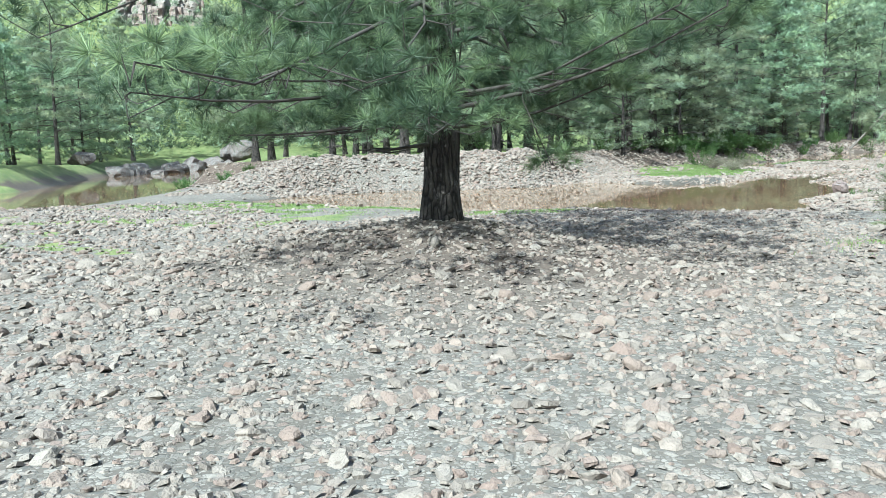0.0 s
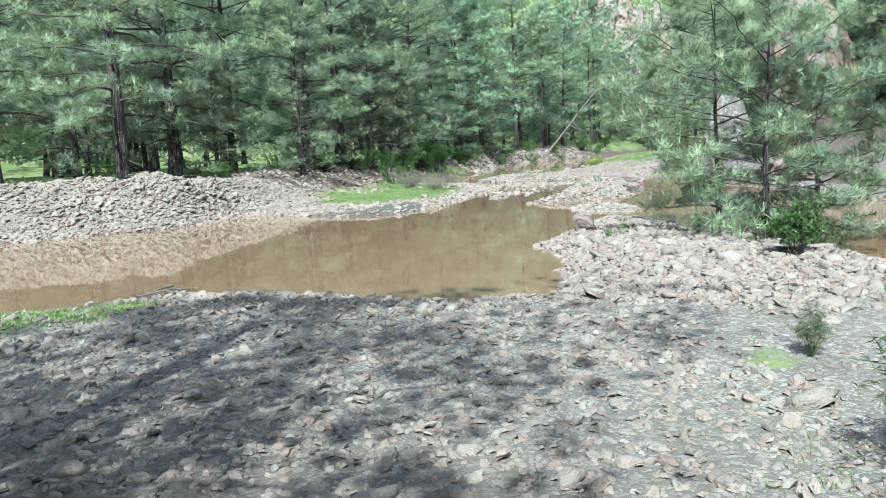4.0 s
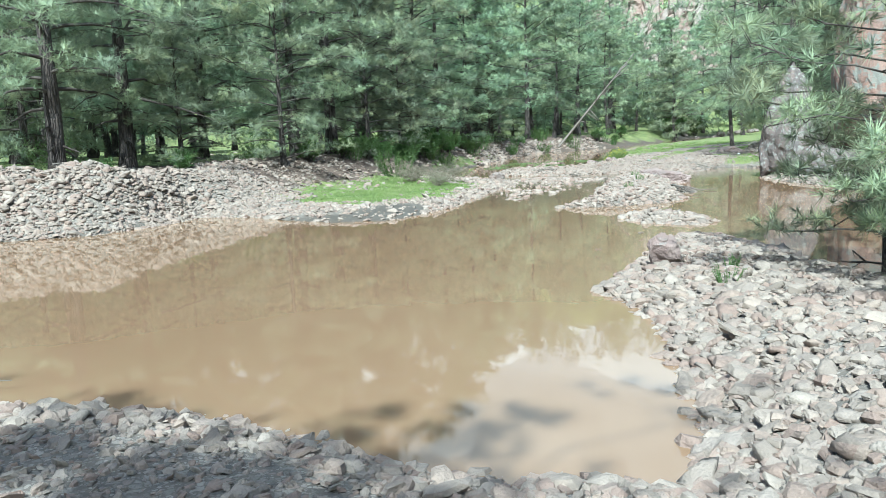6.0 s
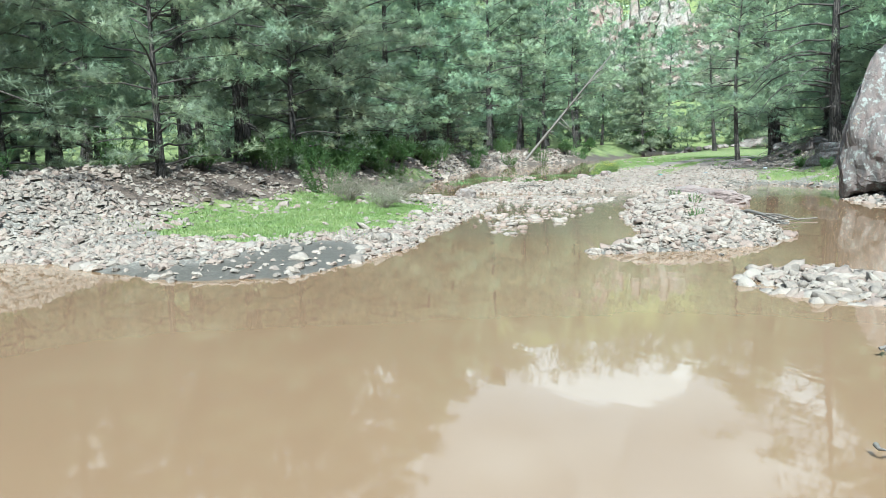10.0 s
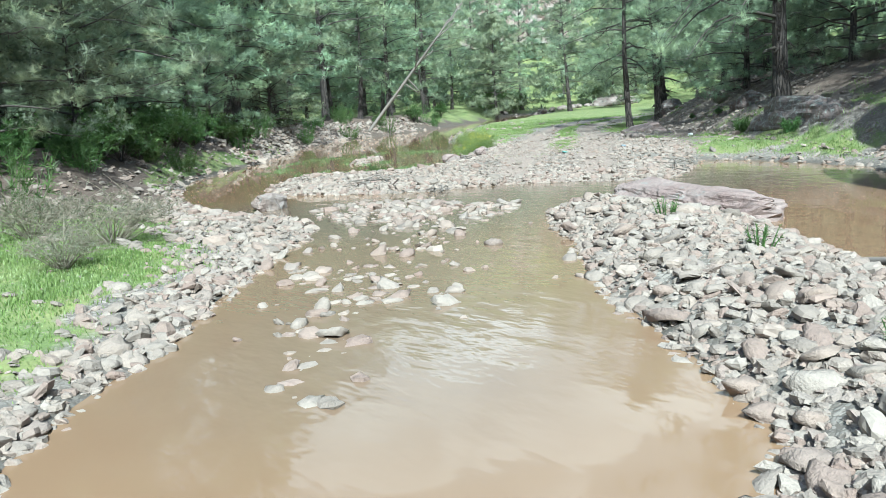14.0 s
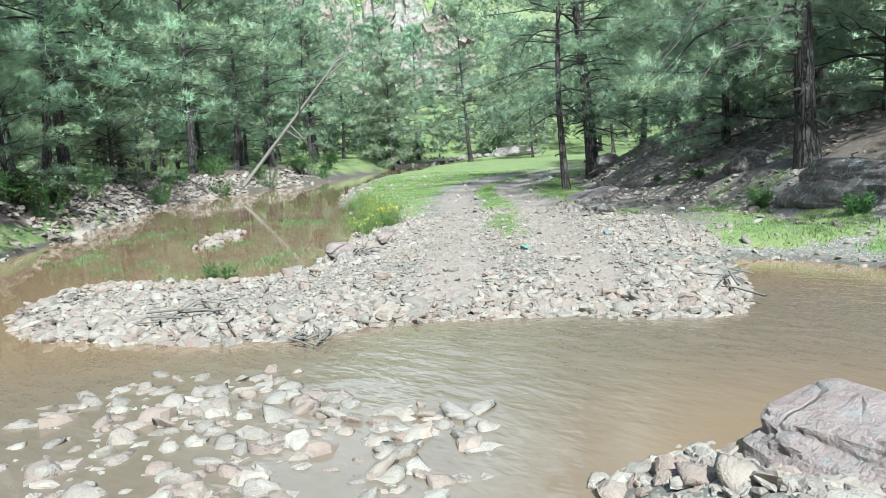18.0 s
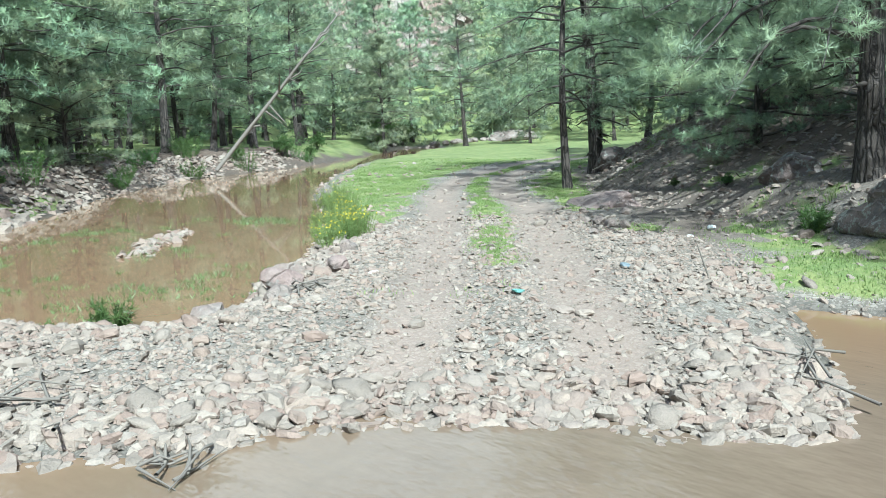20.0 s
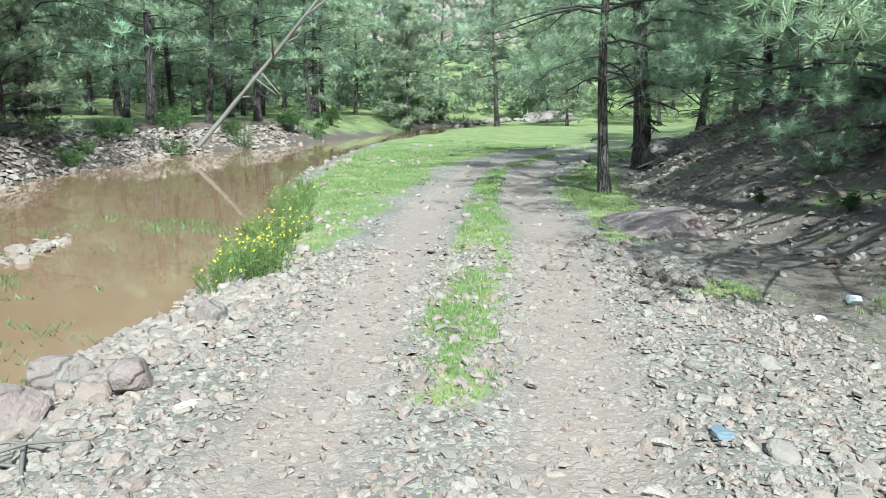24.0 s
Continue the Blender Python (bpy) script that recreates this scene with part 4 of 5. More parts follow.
boulder("standing_rock", 3, 21.95, 30.0, (1.30, 1.25, 1.95), M_ROCK_GREY, "tall grey standing rock crusted with pale lichen", 35, (2, 3), 0.3, 12, 5, 0.20, taper=0.70, boxy=0.78)
boulder("standing_rock", 5, 24.35, 28.75, (2.35, 2.0, 3.2), M_ROCK_PINK, "tall pinkish rock pillar streaked with lichen", 20, (0, -4), 0.3, 12, 5, 0.15, taper=0.5, boxy=0.85)
boulder("boulder", 6, 21.9, 28.7, (1.0, 0.8, 0.55), M_ROCK_GREY, "grey boulder at the foot of the standing rocks", 10, (0, 0), 0.1)
boulder("slab_rock", 26, 18.7, 31.45, (0.56, 1.08, 0.31), M_ROCK_SLAB, "long flat-topped reddish rock slab in the stream", -8, (2, -3), 0.20, 9, 5, 0.20, boxy=0.55)
boulder("block_of_rock", 9, 9.6, 18.55, (0.24, 0.19, 0.25), M_ROCK_SLAB, "pale pink angular rock at the water's edge", 30, (0, 12), 0.05)
boulder("river_stone", 12, 15.9, 37.4, (0.30, 0.22, 0.20), M_ROCK_PALE, "pale angular stone standing in the stream", 10, (0, 0), -0.05, 12, boxy=0.6)
boulder("outcrop", 14, 27.1, 35.2, (0.75, 1.5, 0.55), M_ROCK_GREY, "low lichen-spotted rock ledge on the slope", -23, (0, 14), 0.75, 6, 5, 0.18, boxy=0.7)
boulder("outcrop", 15, 29.4, 41.7, (1.3, 0.75, 0.22), M_ROCK_SLAB, "flat reddish rock outcrop beside the track", 50, (0, 0), 0.05)
boulder("boulder", 16, 29.4, 38.2, (0.6, 0.5, 0.35), M_ROCK_GREY, "lichen-covered boulder on the slope", 0, (0, 0), 0.1)
boulder("boulder", 17, 37.2, 47.3, (0.7, 0.5, 0.45), M_ROCK_GREY, "boulder at the foot of a pine on the spur", 0, (0, 0), 0.1)
for k, (x, y, s) in enumerate([(19.6, 22.6, 0.7), (20.6, 24.8, 0.9), (18.8, 20.0, 0.5), (21.6, 26.4, 0.8), (19.2, 17.0, 0.6), (20.4, 19.4, 0.9)]):
    boulder("boulder", 60 + k, x, y, (s, s * 0.8, s * 0.55), M_ROCK_PINK if k % 2 else M_ROCK_GREY, "weathered boulder on the bank below the pillar", 40 * k, (0, 0), 0.1, 9, 4, boxy=0.8)
rb = np.random.default_rng(21)
for k in range(22):
    u = rb.uniform(0, 1)
    x, y = -27.5 + 5.0 * u + rb.uniform(-3, 1.5), 60 + 32 * u + rb.uniform(-2, 4)
    s = rb.uniform(0.7, 1.3) * (1 + 0.6 * u)
    boulder("boulder", 100 + k, x, y, (s, s * 0.8, s * 0.6), M_ROCK_GREY, "grey boulder on the bank of the side channel", rb.uniform(0, 360), (0, 0), 0.1, 8, 3, group="boulders of the side channel")


def cliff(name, seed, x, y, z, w, h, spin, label):
    """A craggy face on the valley's side, with stacked vertical blocks."""
    rng = np.random.default_rng(seed)
    nx, nz = 60, 30
    u, t = np.meshgrid(np.linspace(-1, 1, nx), np.linspace(0, 1, nz))
    cols = rng.uniform(-1, 1, 14)
    col_of = np.clip(((u + 1) * 0.5 * 14 + 0.5 * np.sin(t * 5)).astype(int), 0, 13)
    out = cols[col_of] * 1.8 + 1.2 * rough(u * w, t * h, 4) + 0.6 * rough(u * w, t * h, 1.5)
    ledge = np.floor(t * 4 + 0.8 * rough(u * w, t * 3, 8)) * 0.9
    top = h * (1 - 0.35 * np.abs(u) ** 2 + 0.14 * cols[col_of])
    X, Y, Z = u * w, out * 0.8 + ledge + t * 2.0, t * top
    i = np.arange(nx * nz).reshape(nz, nx)
    f = np.stack([i[:-1, :-1], i[:-1, 1:], i[1:, 1:], i[1:, :-1]], -1).reshape(-1, 4)
    back = np.stack([X, Y + 9, Z - 1.0], -1).reshape(-1, 3)
    v = np.concatenate([np.stack([X, Y, Z], -1).reshape(-1, 3), back])
    lid = np.stack([i[-1, :-1], i[-1, 1:], i[-1, 1:] + nx * nz, i[-1, :-1] + nx * nz], -1)
    ob = new(name, mesh_np(name, v, np.concatenate([f, lid]), M_CLIFF))
    ob.matrix_world = pose(x, y, z, 0, 0, spin)
    return tagged(ob, label, "cliff")


cliff("cliff", 1, 85, 115.5, 9.2, 10, 13.5, -36, "pale pink rock cliff standing out of the wooded slope")
cliff("cliff", 2, 87, 143, 15.0, 9, 16, -30, "pale rock face above the woods")
cliff("cliff", 3, -34, 98, 17, 5, 6, 14, "rock face on the wooded slope")


# ---- loose stones ----
def stone_shape(rng, level):
    """A water-worn stone: rings round a low dome, its foot left open in the ground."""
    sides, rings = [(5, [(0.70, 0.85), (1.0, -0.15)]), (6, [(0.72, 0.86), (1.0, 0.15), (0.82, -0.45)]), (8, [(0.50, 0.95), (0.84, 0.70), (1.0, 0.12), (0.88, -0.42)])][level]
    lobe = 1 + 0.15 * rng.normal(size=sides)
    turn = np.linspace(0, 2 * np.pi, sides, endpoint=False)
    lean = rng.normal(size=2) * 0.16
    pts = [(lean[0], lean[1], 1.0)]
    for r, h in rings:
        k = r * lobe * (1 + 0.10 * rng.normal(size=sides))
        pts += [(k[i] * math.cos(turn[i]) + lean[0] * h, k[i] * math.sin(turn[i]) + lean[1] * h, h + 0.12 * rng.normal()) for i in range(sides)]
    tri = [(0, 1 + i, 1 + (i + 1) % sides) for i in range(sides)]
    for j in range(len(rings) - 1):
        for i in range(sides):
            p, q = 1 + j * sides + i, 1 + j * sides + (i + 1) % sides
            tri += [(p, p + sides, q + sides), (p, q + sides, q)]
    co = np.array(pts) * np.array([1.0, rng.uniform(0.6, 0.9), rng.uniform(0.34, 0.62)])
    return co, np.array(tri)


SR = np.random.default_rng(77)
TINY, COARSE, FINE = ([stone_shape(SR, k) for _ in range(14)] for k in range(3))


def scatter(px, py, pz, size, shapes, rng, tilt=0.25):
    """One batch of stones as places and triangles."""
    n = len(px)
    pick = rng.integers(0, len(shapes), n)
    vs, fs, base = [], [], 0
    for k, (co, tri) in enumerate(shapes):
        idx = np.nonzero(pick == k)[0]
        if not len(idx):
            continue
        a = rng.uniform(0, 2 * np.pi, len(idx))
        tx, ty = rng.normal(size=(2, len(idx))) * tilt
        c, s = np.cos(a), np.sin(a)
        p = co[None] * size[idx][:, None, None]
        x = p[..., 0] * c[:, None] - p[..., 1] * s[:, None]
        y = p[..., 0] * s[:, None] + p[..., 1] * c[:, None]
        z = p[..., 2] + x * tx[:, None] + y * ty[:, None]
        v = np.stack([x + px[idx][:, None], y + py[idx][:, None], z + pz[idx][:, None]], -1)
        m = len(co)
        vs.append(v.reshape(-1, 3))
        fs.append((tri[None] + (np.arange(len(idx)) * m)[:, None, None] + base).reshape(-1, 3))
        base += len(idx) * m
    return np.concatenate(vs), np.concatenate(fs)


ROUTE = [(0, -1.2), (1, 2.4), (2.3, 5.6), (4, 10), (5.7, 15), (7.3, 19), (9.9, 22.8), (11.9, 26.7), (13.9, 29.6), (15.5, 31.2), (18.1, 33.5), (20.7, 35.6), (24, 39), (30, 46)]


def gravel():
    """The stones of banks, bars and riffles."""
    rng = np.random.default_rng(31)
    n = 130000
    x, y = rng.uniform(-9, 42, n), rng.uniform(-1, 70, n)
    d = rows_dist(x, y, ROUTE)[0]
    keep = rng.uniform(size=n) < np.clip(np.exp(-(d - 2.0) / 5.0), 0.045, 1)
    x, y, d = x[keep], y[keep], d[keep]
    z, zone_, edge, wood, hill, track = ground_at(x, y)
    bare = (1 - 0.62 * zone_[:, 0]) * (1 - 0.80 * zone_[:, 1])
    stony = 0.16 + 0.20 * step(0.0, 0.5, rough(x, y, 3.0))
    on_bar = np.zeros(x.shape)
    for isle in (BAR, SPIT, CHIP, *RIFFLE):
        on_bar = np.maximum(on_bar, step(-0.15, 0.1, signed(x, y, isle)))
    pen = (x > 16.5) & (x < 27) & (x + y > 55.8) & (y < 46)
    stony = stony * 1.5 + 0.75 * on_bar + 0.9 * pen * step(2.2, 0.4, edge) + 0.42 * step(1.6, 0.2, edge) + 0.55 * pen
    stony = stony * (1 - 0.5 * (y < 14)) + 0.1 * (y < 20)
    heap = rows_dist(x, y, HEAP)[0] < 2.4
    stony = stony + 1.2 * heap
    bare = np.maximum(bare, 0.5 * (hill > 0.2) + 0.75 * (wood > -3.2) * (wood < 1.2) * (y > 56))
    pick = (rng.uniform(size=len(x)) < bare * stony * (1 - 0.7 * track)) & (edge > -0.10)
    x, y, z, d, edge, on_bar, heap, pen = (a[pick] for a in (x, y, z, d, edge, on_bar, heap, pen))
    size = np.exp(rng.normal(-3.15, 0.42, len(x))) * (1 + 1.6 * (d > 9) + 0.35 * on_bar - 0.1 * pen + 0.4 * pen * step(1.6, 0.3, edge) + 0.5 * heap + 0.25 * step(1.0, 0.1, edge))
    size = np.clip(size * (0.58 + 0.16 * step(10, 24, y)), 0.014, 0.13)
    # stones strewn through the shallow riffle
    m = 800
    sx, sy = rng.uniform(12.6, 18.4, m), rng.uniform(28.6, 37.0, m)
    ok = (rows_dist(sx, sy, [(16.9, 35.2), (15.6, 33.0), (13.4, 30.2)])[0] < np.abs(rng.normal(0, 0.75, m))) & (rows_dist(sx, sy, [(16.9, 35.2), (15.6, 33.0), (13.4, 30.2)])[0] < 1.6)
    sx, sy = sx[ok], sy[ok]
    x, y, z = np.append(x, sx), np.append(y, sy), np.append(z, np.full(len(sx), -0.005))
    d = np.append(d, np.full(len(sx), 1.0))
    size = np.append(size, np.clip(np.exp(rng.normal(-3.0, 0.45, len(sx))), 0.025, 0.11))
    # a little shoal among the drowned weeds
    u = rng.uniform(0, 1, 150)
    sx, sy = 21.6 + 2.0 * u + rng.normal(size=150) * 0.16, 45.1 + 2.6 * u + rng.normal(size=150) * 0.16
    x, y, z = np.append(x, sx), np.append(y, sy), np.append(z, np.full(150, 0.0))
    d, size = np.append(d, np.full(150, 5.0)), np.append(size, np.clip(np.exp(rng.normal(-2.9, 0.4, 150)), 0.03, 0.11))
    # rubble of the heap and of the undercut bank
    for path, half, m, mean in ((HEAP, 2.3, 13000, -3.15), (FOREST[9:14], 1.4, 2400, -2.45), (FOREST[2:7], 3.2, 5200, -3.0), (FOREST[6:10], 1.6, 700, -2.9), (HILL[5:12], 6.0, 5600, -3.15)):
        u = rng.uniform(0, len(path) - 1.001, m)
        i = u.astype(int)
        arr = np.array([q[:2] for q in path])
        a, b = arr[i], arr[i + 1]
        q = a + (b - a) * (u - i)[:, None]
        nrm = np.stack([-(b - a)[:, 1], (b - a)[:, 0]], -1)
        nrm /= np.linalg.norm(nrm, axis=1)[:, None]
        q = q + nrm * rng.uniform(-half, half * (1.0 if path is HEAP else 0.02 if half > 4 else 0.45), m)[:, None]
        hz, _, he, *_ = ground_at(q[:, 0], q[:, 1])
        ok = he > -0.1
        x, y, z = np.append(x, q[ok, 0]), np.append(y, q[ok, 1]), np.append(z, hz[ok])
        d = np.append(d, np.full(ok.sum(), 20.0))
        size = np.append(size, np.clip(np.exp(rng.normal(mean, 0.4, ok.sum())), 0.03, 0.24))
    # thickly strewn ground: the spit, the near island, the turfed shore, the landing
    for poly, m, mean in (([(17.2, 38.8), (19.6, 36.7), (21.4, 34.6), (24.4, 36.2), (26.4, 38.6), (27.6, 41.6), (25.6, 42.6), (23.2, 42.4), (20.4, 39.8), (18.6, 41.2)], 26000, -3.45),
                          ([(6.4, 13.4), (8.4, 17.2), (11.4, 20.8), (12.0, 20.0), (10.8, 14.6), (9.4, 11.6), (7.4, 11.4)], 14000, -3.35),
                          ([(9.0, 27.4), (10.8, 28.8), (13.2, 32.0), (15.2, 35.4), (15.0, 39.6), (13.6, 38.4), (12.2, 34.4), (10.0, 30.4), (7.4, 29.8)], 8500, -3.25),
                          ([(0, 28.2), (5, 29.6), (5.3, 31), (2, 31.2), (0, 30.6)], 3500, -2.95),
                          ([(-9.5, 26.5), (-6, 26.4), (-3.5, 28.4), (-4, 31), (-7, 31), (-9.5, 29)], 3200, -2.95),
                          ([(5.4, 30.6), (6.6, 28.6), (7.6, 27.0), (8.8, 26.5), (10, 27.6), (9.5, 29.5), (7.6, 30.5)], 2200, -3.3),
                          ([(-16, 20), (-11, 12), (-6, 4), (-3, 2), (-2.6, 13), (-6, 20.5), (-12, 22.5)], 13000, -3.35),
                          (SPIT, 1100, -3.0),
                          (RIFFLE[0], 430, -2.9),
                          (RIFFLE[1], 200, -3.0),
                          (RIFFLE[2], 170, -2.95),
                          (BAR, 13000, -3.45),
                          ([(-3.0, 0.0), (4.0, 1.0), (6.4, 13.2), (4.0, 15.8), (0.4, 16.4), (-2.6, 13.0)], 30000, -3.7)):
        arr = np.array(poly)
        q = rng.uniform(arr.min(0) - 0.5, arr.max(0) + 0.5, (m * 2, 2))
        q = q[signed(q[:, 0], q[:, 1], poly) > -0.45 + 0.25 * np.abs(rng.normal(size=m * 2))][:m]
        hz, hzone, he, _, _, ht = ground_at(q[:, 0], q[:, 1])
        ok = (he > -0.12) & (rng.uniform(size=len(q)) > 0.85 * hzone[:, 0] + 0.75 * ht)
        x, y, z = np.append(x, q[ok, 0]), np.append(y, q[ok, 1]), np.append(z, np.maximum(hz[ok], -0.03))
        d = np.append(d, np.full(ok.sum(), 1.0))
        grow = np.where((q[ok, 1] > 33) & (q[ok, 0] > 17), 0.62 + 0.62 * step(1.5, 0.2, he[ok]), 1.0)
        size = np.append(size, np.clip(np.exp(rng.normal(mean, 0.4, ok.sum())) * grow, 0.018, 0.13))
    # stones along the water's edge
    u = rng.uniform(0, len(POOL) - 1.001, 24000)
    i, arr = u.astype(int), np.array(POOL)
    q = arr[i] + (arr[i + 1] - arr[i]) * (u - i)[:, None] + rng.normal(size=(len(u), 2)) * 0.28
    hz, _, he, *_ = ground_at(q[:, 0], q[:, 1])
    ok = (he > -0.10) & (he < 0.6) & (q[:, 1] < 44) & (q[:, 0] > 2)
    x, y, z = np.append(x, q[ok, 0]), np.append(y, q[ok, 1]), np.append(z, np.maximum(hz[ok], -0.03))
    d, size = np.append(d, np.full(ok.sum(), 5.0)), np.append(size, np.clip(np.exp(rng.normal(-3.2, 0.45, ok.sum())), 0.02, 0.11))
    dry = (rows_dist(x, y, [(5.7, 28.6), (6.9, 27.6), (7.8, 26.9), (8.8, 27.2), (9.4, 27.9)])[0] > 0.62 + 0.3 * rough(x, y, 0.5)) | (rng.uniform(size=len(x)) < 0.12)
    dry &= ~((x > 22.7) & (y > 29) & (y < 36.2) & (rows_dist(x, y, HILL)[0] > 0.1)) | (rng.uniform(size=len(x)) < 0.15)
    shelf = np.nonzero((x > 8) & (x < 14.6) & (y > 28.4) & (y < 38.6))[0]
    dry[shelf] &= ground_at(x[shelf], y[shelf])[1][:, 0] * 0.95 < rng.uniform(0.1, 1.1, len(shelf))
    x, y, z, d, size = x[dry], y[dry], z[dry], d[dry], size[dry]
    near = (size > 0.075) & (d < 4.5)
    mid = ~near & (size > 0.045) & (d < 6)
    rest = ~near & ~mid
    v, f = joined([scatter(x[g], y[g], z[g] + size[g] * 0.06, size[g], shapes, rng) for g, shapes in ((near, FINE), (mid, COARSE), (rest, TINY))])
    me = mesh_np("river_gravel", v, f, M_COBBLE)
    worn = np.zeros(len(f), bool)
    worn[:near.sum() * len(FINE[0][1])] = True
    me.polygons.foreach_set("use_smooth", worn)
    tagged(new("river_gravel", me), "grey and buff river gravel and flat cobbles", "gravel", kind="stuff")
    return len(f)


gravel()


def cobbles():
    """The larger single stones, each a thing of its own."""
    rng = np.random.default_rng(57)
    shapes = []
    for k in range(8):
        co, tri = stone_shape(rng, 2)
        shapes.append(mesh_np("cobble_shape", co, tri, M_COBBLE_SINGLE))
    spots = []
    areas = [(BAR, 70, 0.06, 0.105), (SPIT, 14, 0.07, 0.12), (RIFFLE[0], 40, 0.06, 0.13), (RIFFLE[1], 26, 0.05, 0.12), (RIFFLE[2], 8, 0.05, 0.11),
             ([(13.9, 33.6), (14.9, 35.6), (14.8, 37.6), (13.6, 37.0), (13.0, 34.4)], 26, 0.07, 0.14),
             ([(17.4, 38.2), (19.4, 37.0), (21.2, 35.0), (23.6, 35.8), (21.6, 37.6), (19.8, 39.4), (18.0, 40.6)], 44, 0.06, 0.11),
             ([(6.9, 13.6), (8.4, 16.6), (10.8, 20.0), (11.6, 19.6), (10.4, 15.6), (8.4, 12.4)], 36, 0.06, 0.13),
             ([(-1, 3), (5, 6), (6, 12), (1, 13), (-3, 8)], 14, 0.04, 0.08)]
    for poly, count, a, b in areas:
        arr = np.array(poly)
        got = 0
        while got < count:
            x, y = rng.uniform(arr[:, 0].min(), arr[:, 0].max()), rng.uniform(arr[:, 1].min(), arr[:, 1].max())
            if inside(np.array([x]), np.array([y]), poly)[0]:
                spots.append((x, y, rng.uniform(a, b)))
                got += 1
    for k, (x, y, s) in enumerate(spots):
        ob = new("cobble", shapes[k % 8])
        ob.matrix_world = pose(x, y, max(z_at(x, y), -0.05) + 0.18 * s, rng.normal() * 9, rng.normal() * 9, rng.uniform(0, 360)) @ Matrix.Diagonal((s, s, s, 1))
        tagged(ob, "flat water-worn cobble on the stream bank", "stone", "cobbles of the stream")


cobbles()


# ---- grass, weeds and flowers ----
def blades(rng, x, y, z, height, width, lean=0.45):
    n = len(x)
    a = rng.uniform(0, 2 * np.pi, n)
    b = rng.uniform(0, 2 * np.pi, n)
    h = height * rng.uniform(0.55, 1.2, n)
    c = np.stack([x, y, z], -1)
    side = np.stack([np.cos(a), np.sin(a), np.zeros(n)], -1) * (width * 0.5)
    tip = c + np.stack([np.cos(b) * lean * h, np.sin(b) * lean * h, h], -1)
    return np.stack([c - side, c + side, tip], 1).reshape(-1, 3), np.arange(3 * n).reshape(-1, 3)


def grass():
    rng = np.random.default_rng(91)
    xs, ys = [rng.uniform(-9, 46, 300000)], [rng.uniform(2, 66, 300000)]
    for poly in GRASS:
        arr = np.array(poly)
        lo, hi = arr.min(0) - 0.5, np.minimum(arr.max(0) + 0.5, (46, 66))
        m = int(min(1300 * np.prod(np.maximum(hi - lo, 0)), 170000))
        xs.append(rng.uniform(lo[0], hi[0], m))
        ys.append(rng.uniform(lo[1], hi[1], m))
    m = 40000
    u = rng.uniform(0, len(MID_STRIP) - 1.001, m)
    i, arr = u.astype(int), np.array(MID_STRIP)
    q = arr[i] + (arr[i + 1] - arr[i]) * (u - i)[:, None] + rng.normal(size=(m, 2)) * 0.3
    x, y = np.concatenate(xs + [q[:, 0]]), np.concatenate(ys + [q[:, 1]])
    d = rows_dist(x, y, ROUTE)[0]
    ok = rng.uniform(size=len(x)) < np.clip(np.exp(-(d - 3) / 9), 0.08, 1)
    x, y, d = x[ok], y[ok], d[ok]
    z, zone_, edge, wood, hill, track = ground_at(x, y)
    turf = zone_[:, 0] * step(-0.55, 0.25, rough(x, y, 0.9) + zone_[:, 0] * 0.6)
    ok = (rng.uniform(size=len(x)) < turf ** 1.4) & (edge > 0.02)
    x, y, z, d = x[ok], y[ok], z[ok], d[ok]
    v, f = blades(rng, x, y, z - 0.01, 0.040 + 0.060 * np.clip(rough(x, y, 1.2), 0, 1), 0.012 + 0.0016 * np.clip(d, 0, 30).reshape(-1, 1))
    tagged(new("grass", mesh_np("grass", v, f, M_GRASS)), "short bright green grass and weeds on the banks", "grass", kind="stuff")
    # water weeds on the drowned islet
    p = np.array(ISLET)
    x, y = rng.uniform(18.0, 29.0, 70000), rng.uniform(40.5, 54, 70000)
    ok = (signed(x, y, ISLET) > -1.8) & (rough(x, y, 0.9) + 0.5 * rough(y, x, 0.25) > 0.24)
    x, y = x[ok], y[ok]
    v, f = blades(rng, x, y, np.full(len(x), -0.02), 0.075, 0.018, 0.9)
    tagged(new("water_weeds", mesh_np("water_weeds", v, f, M_WEED)), "low green weeds growing out of the muddy water", "weeds", kind="stuff")


grass()


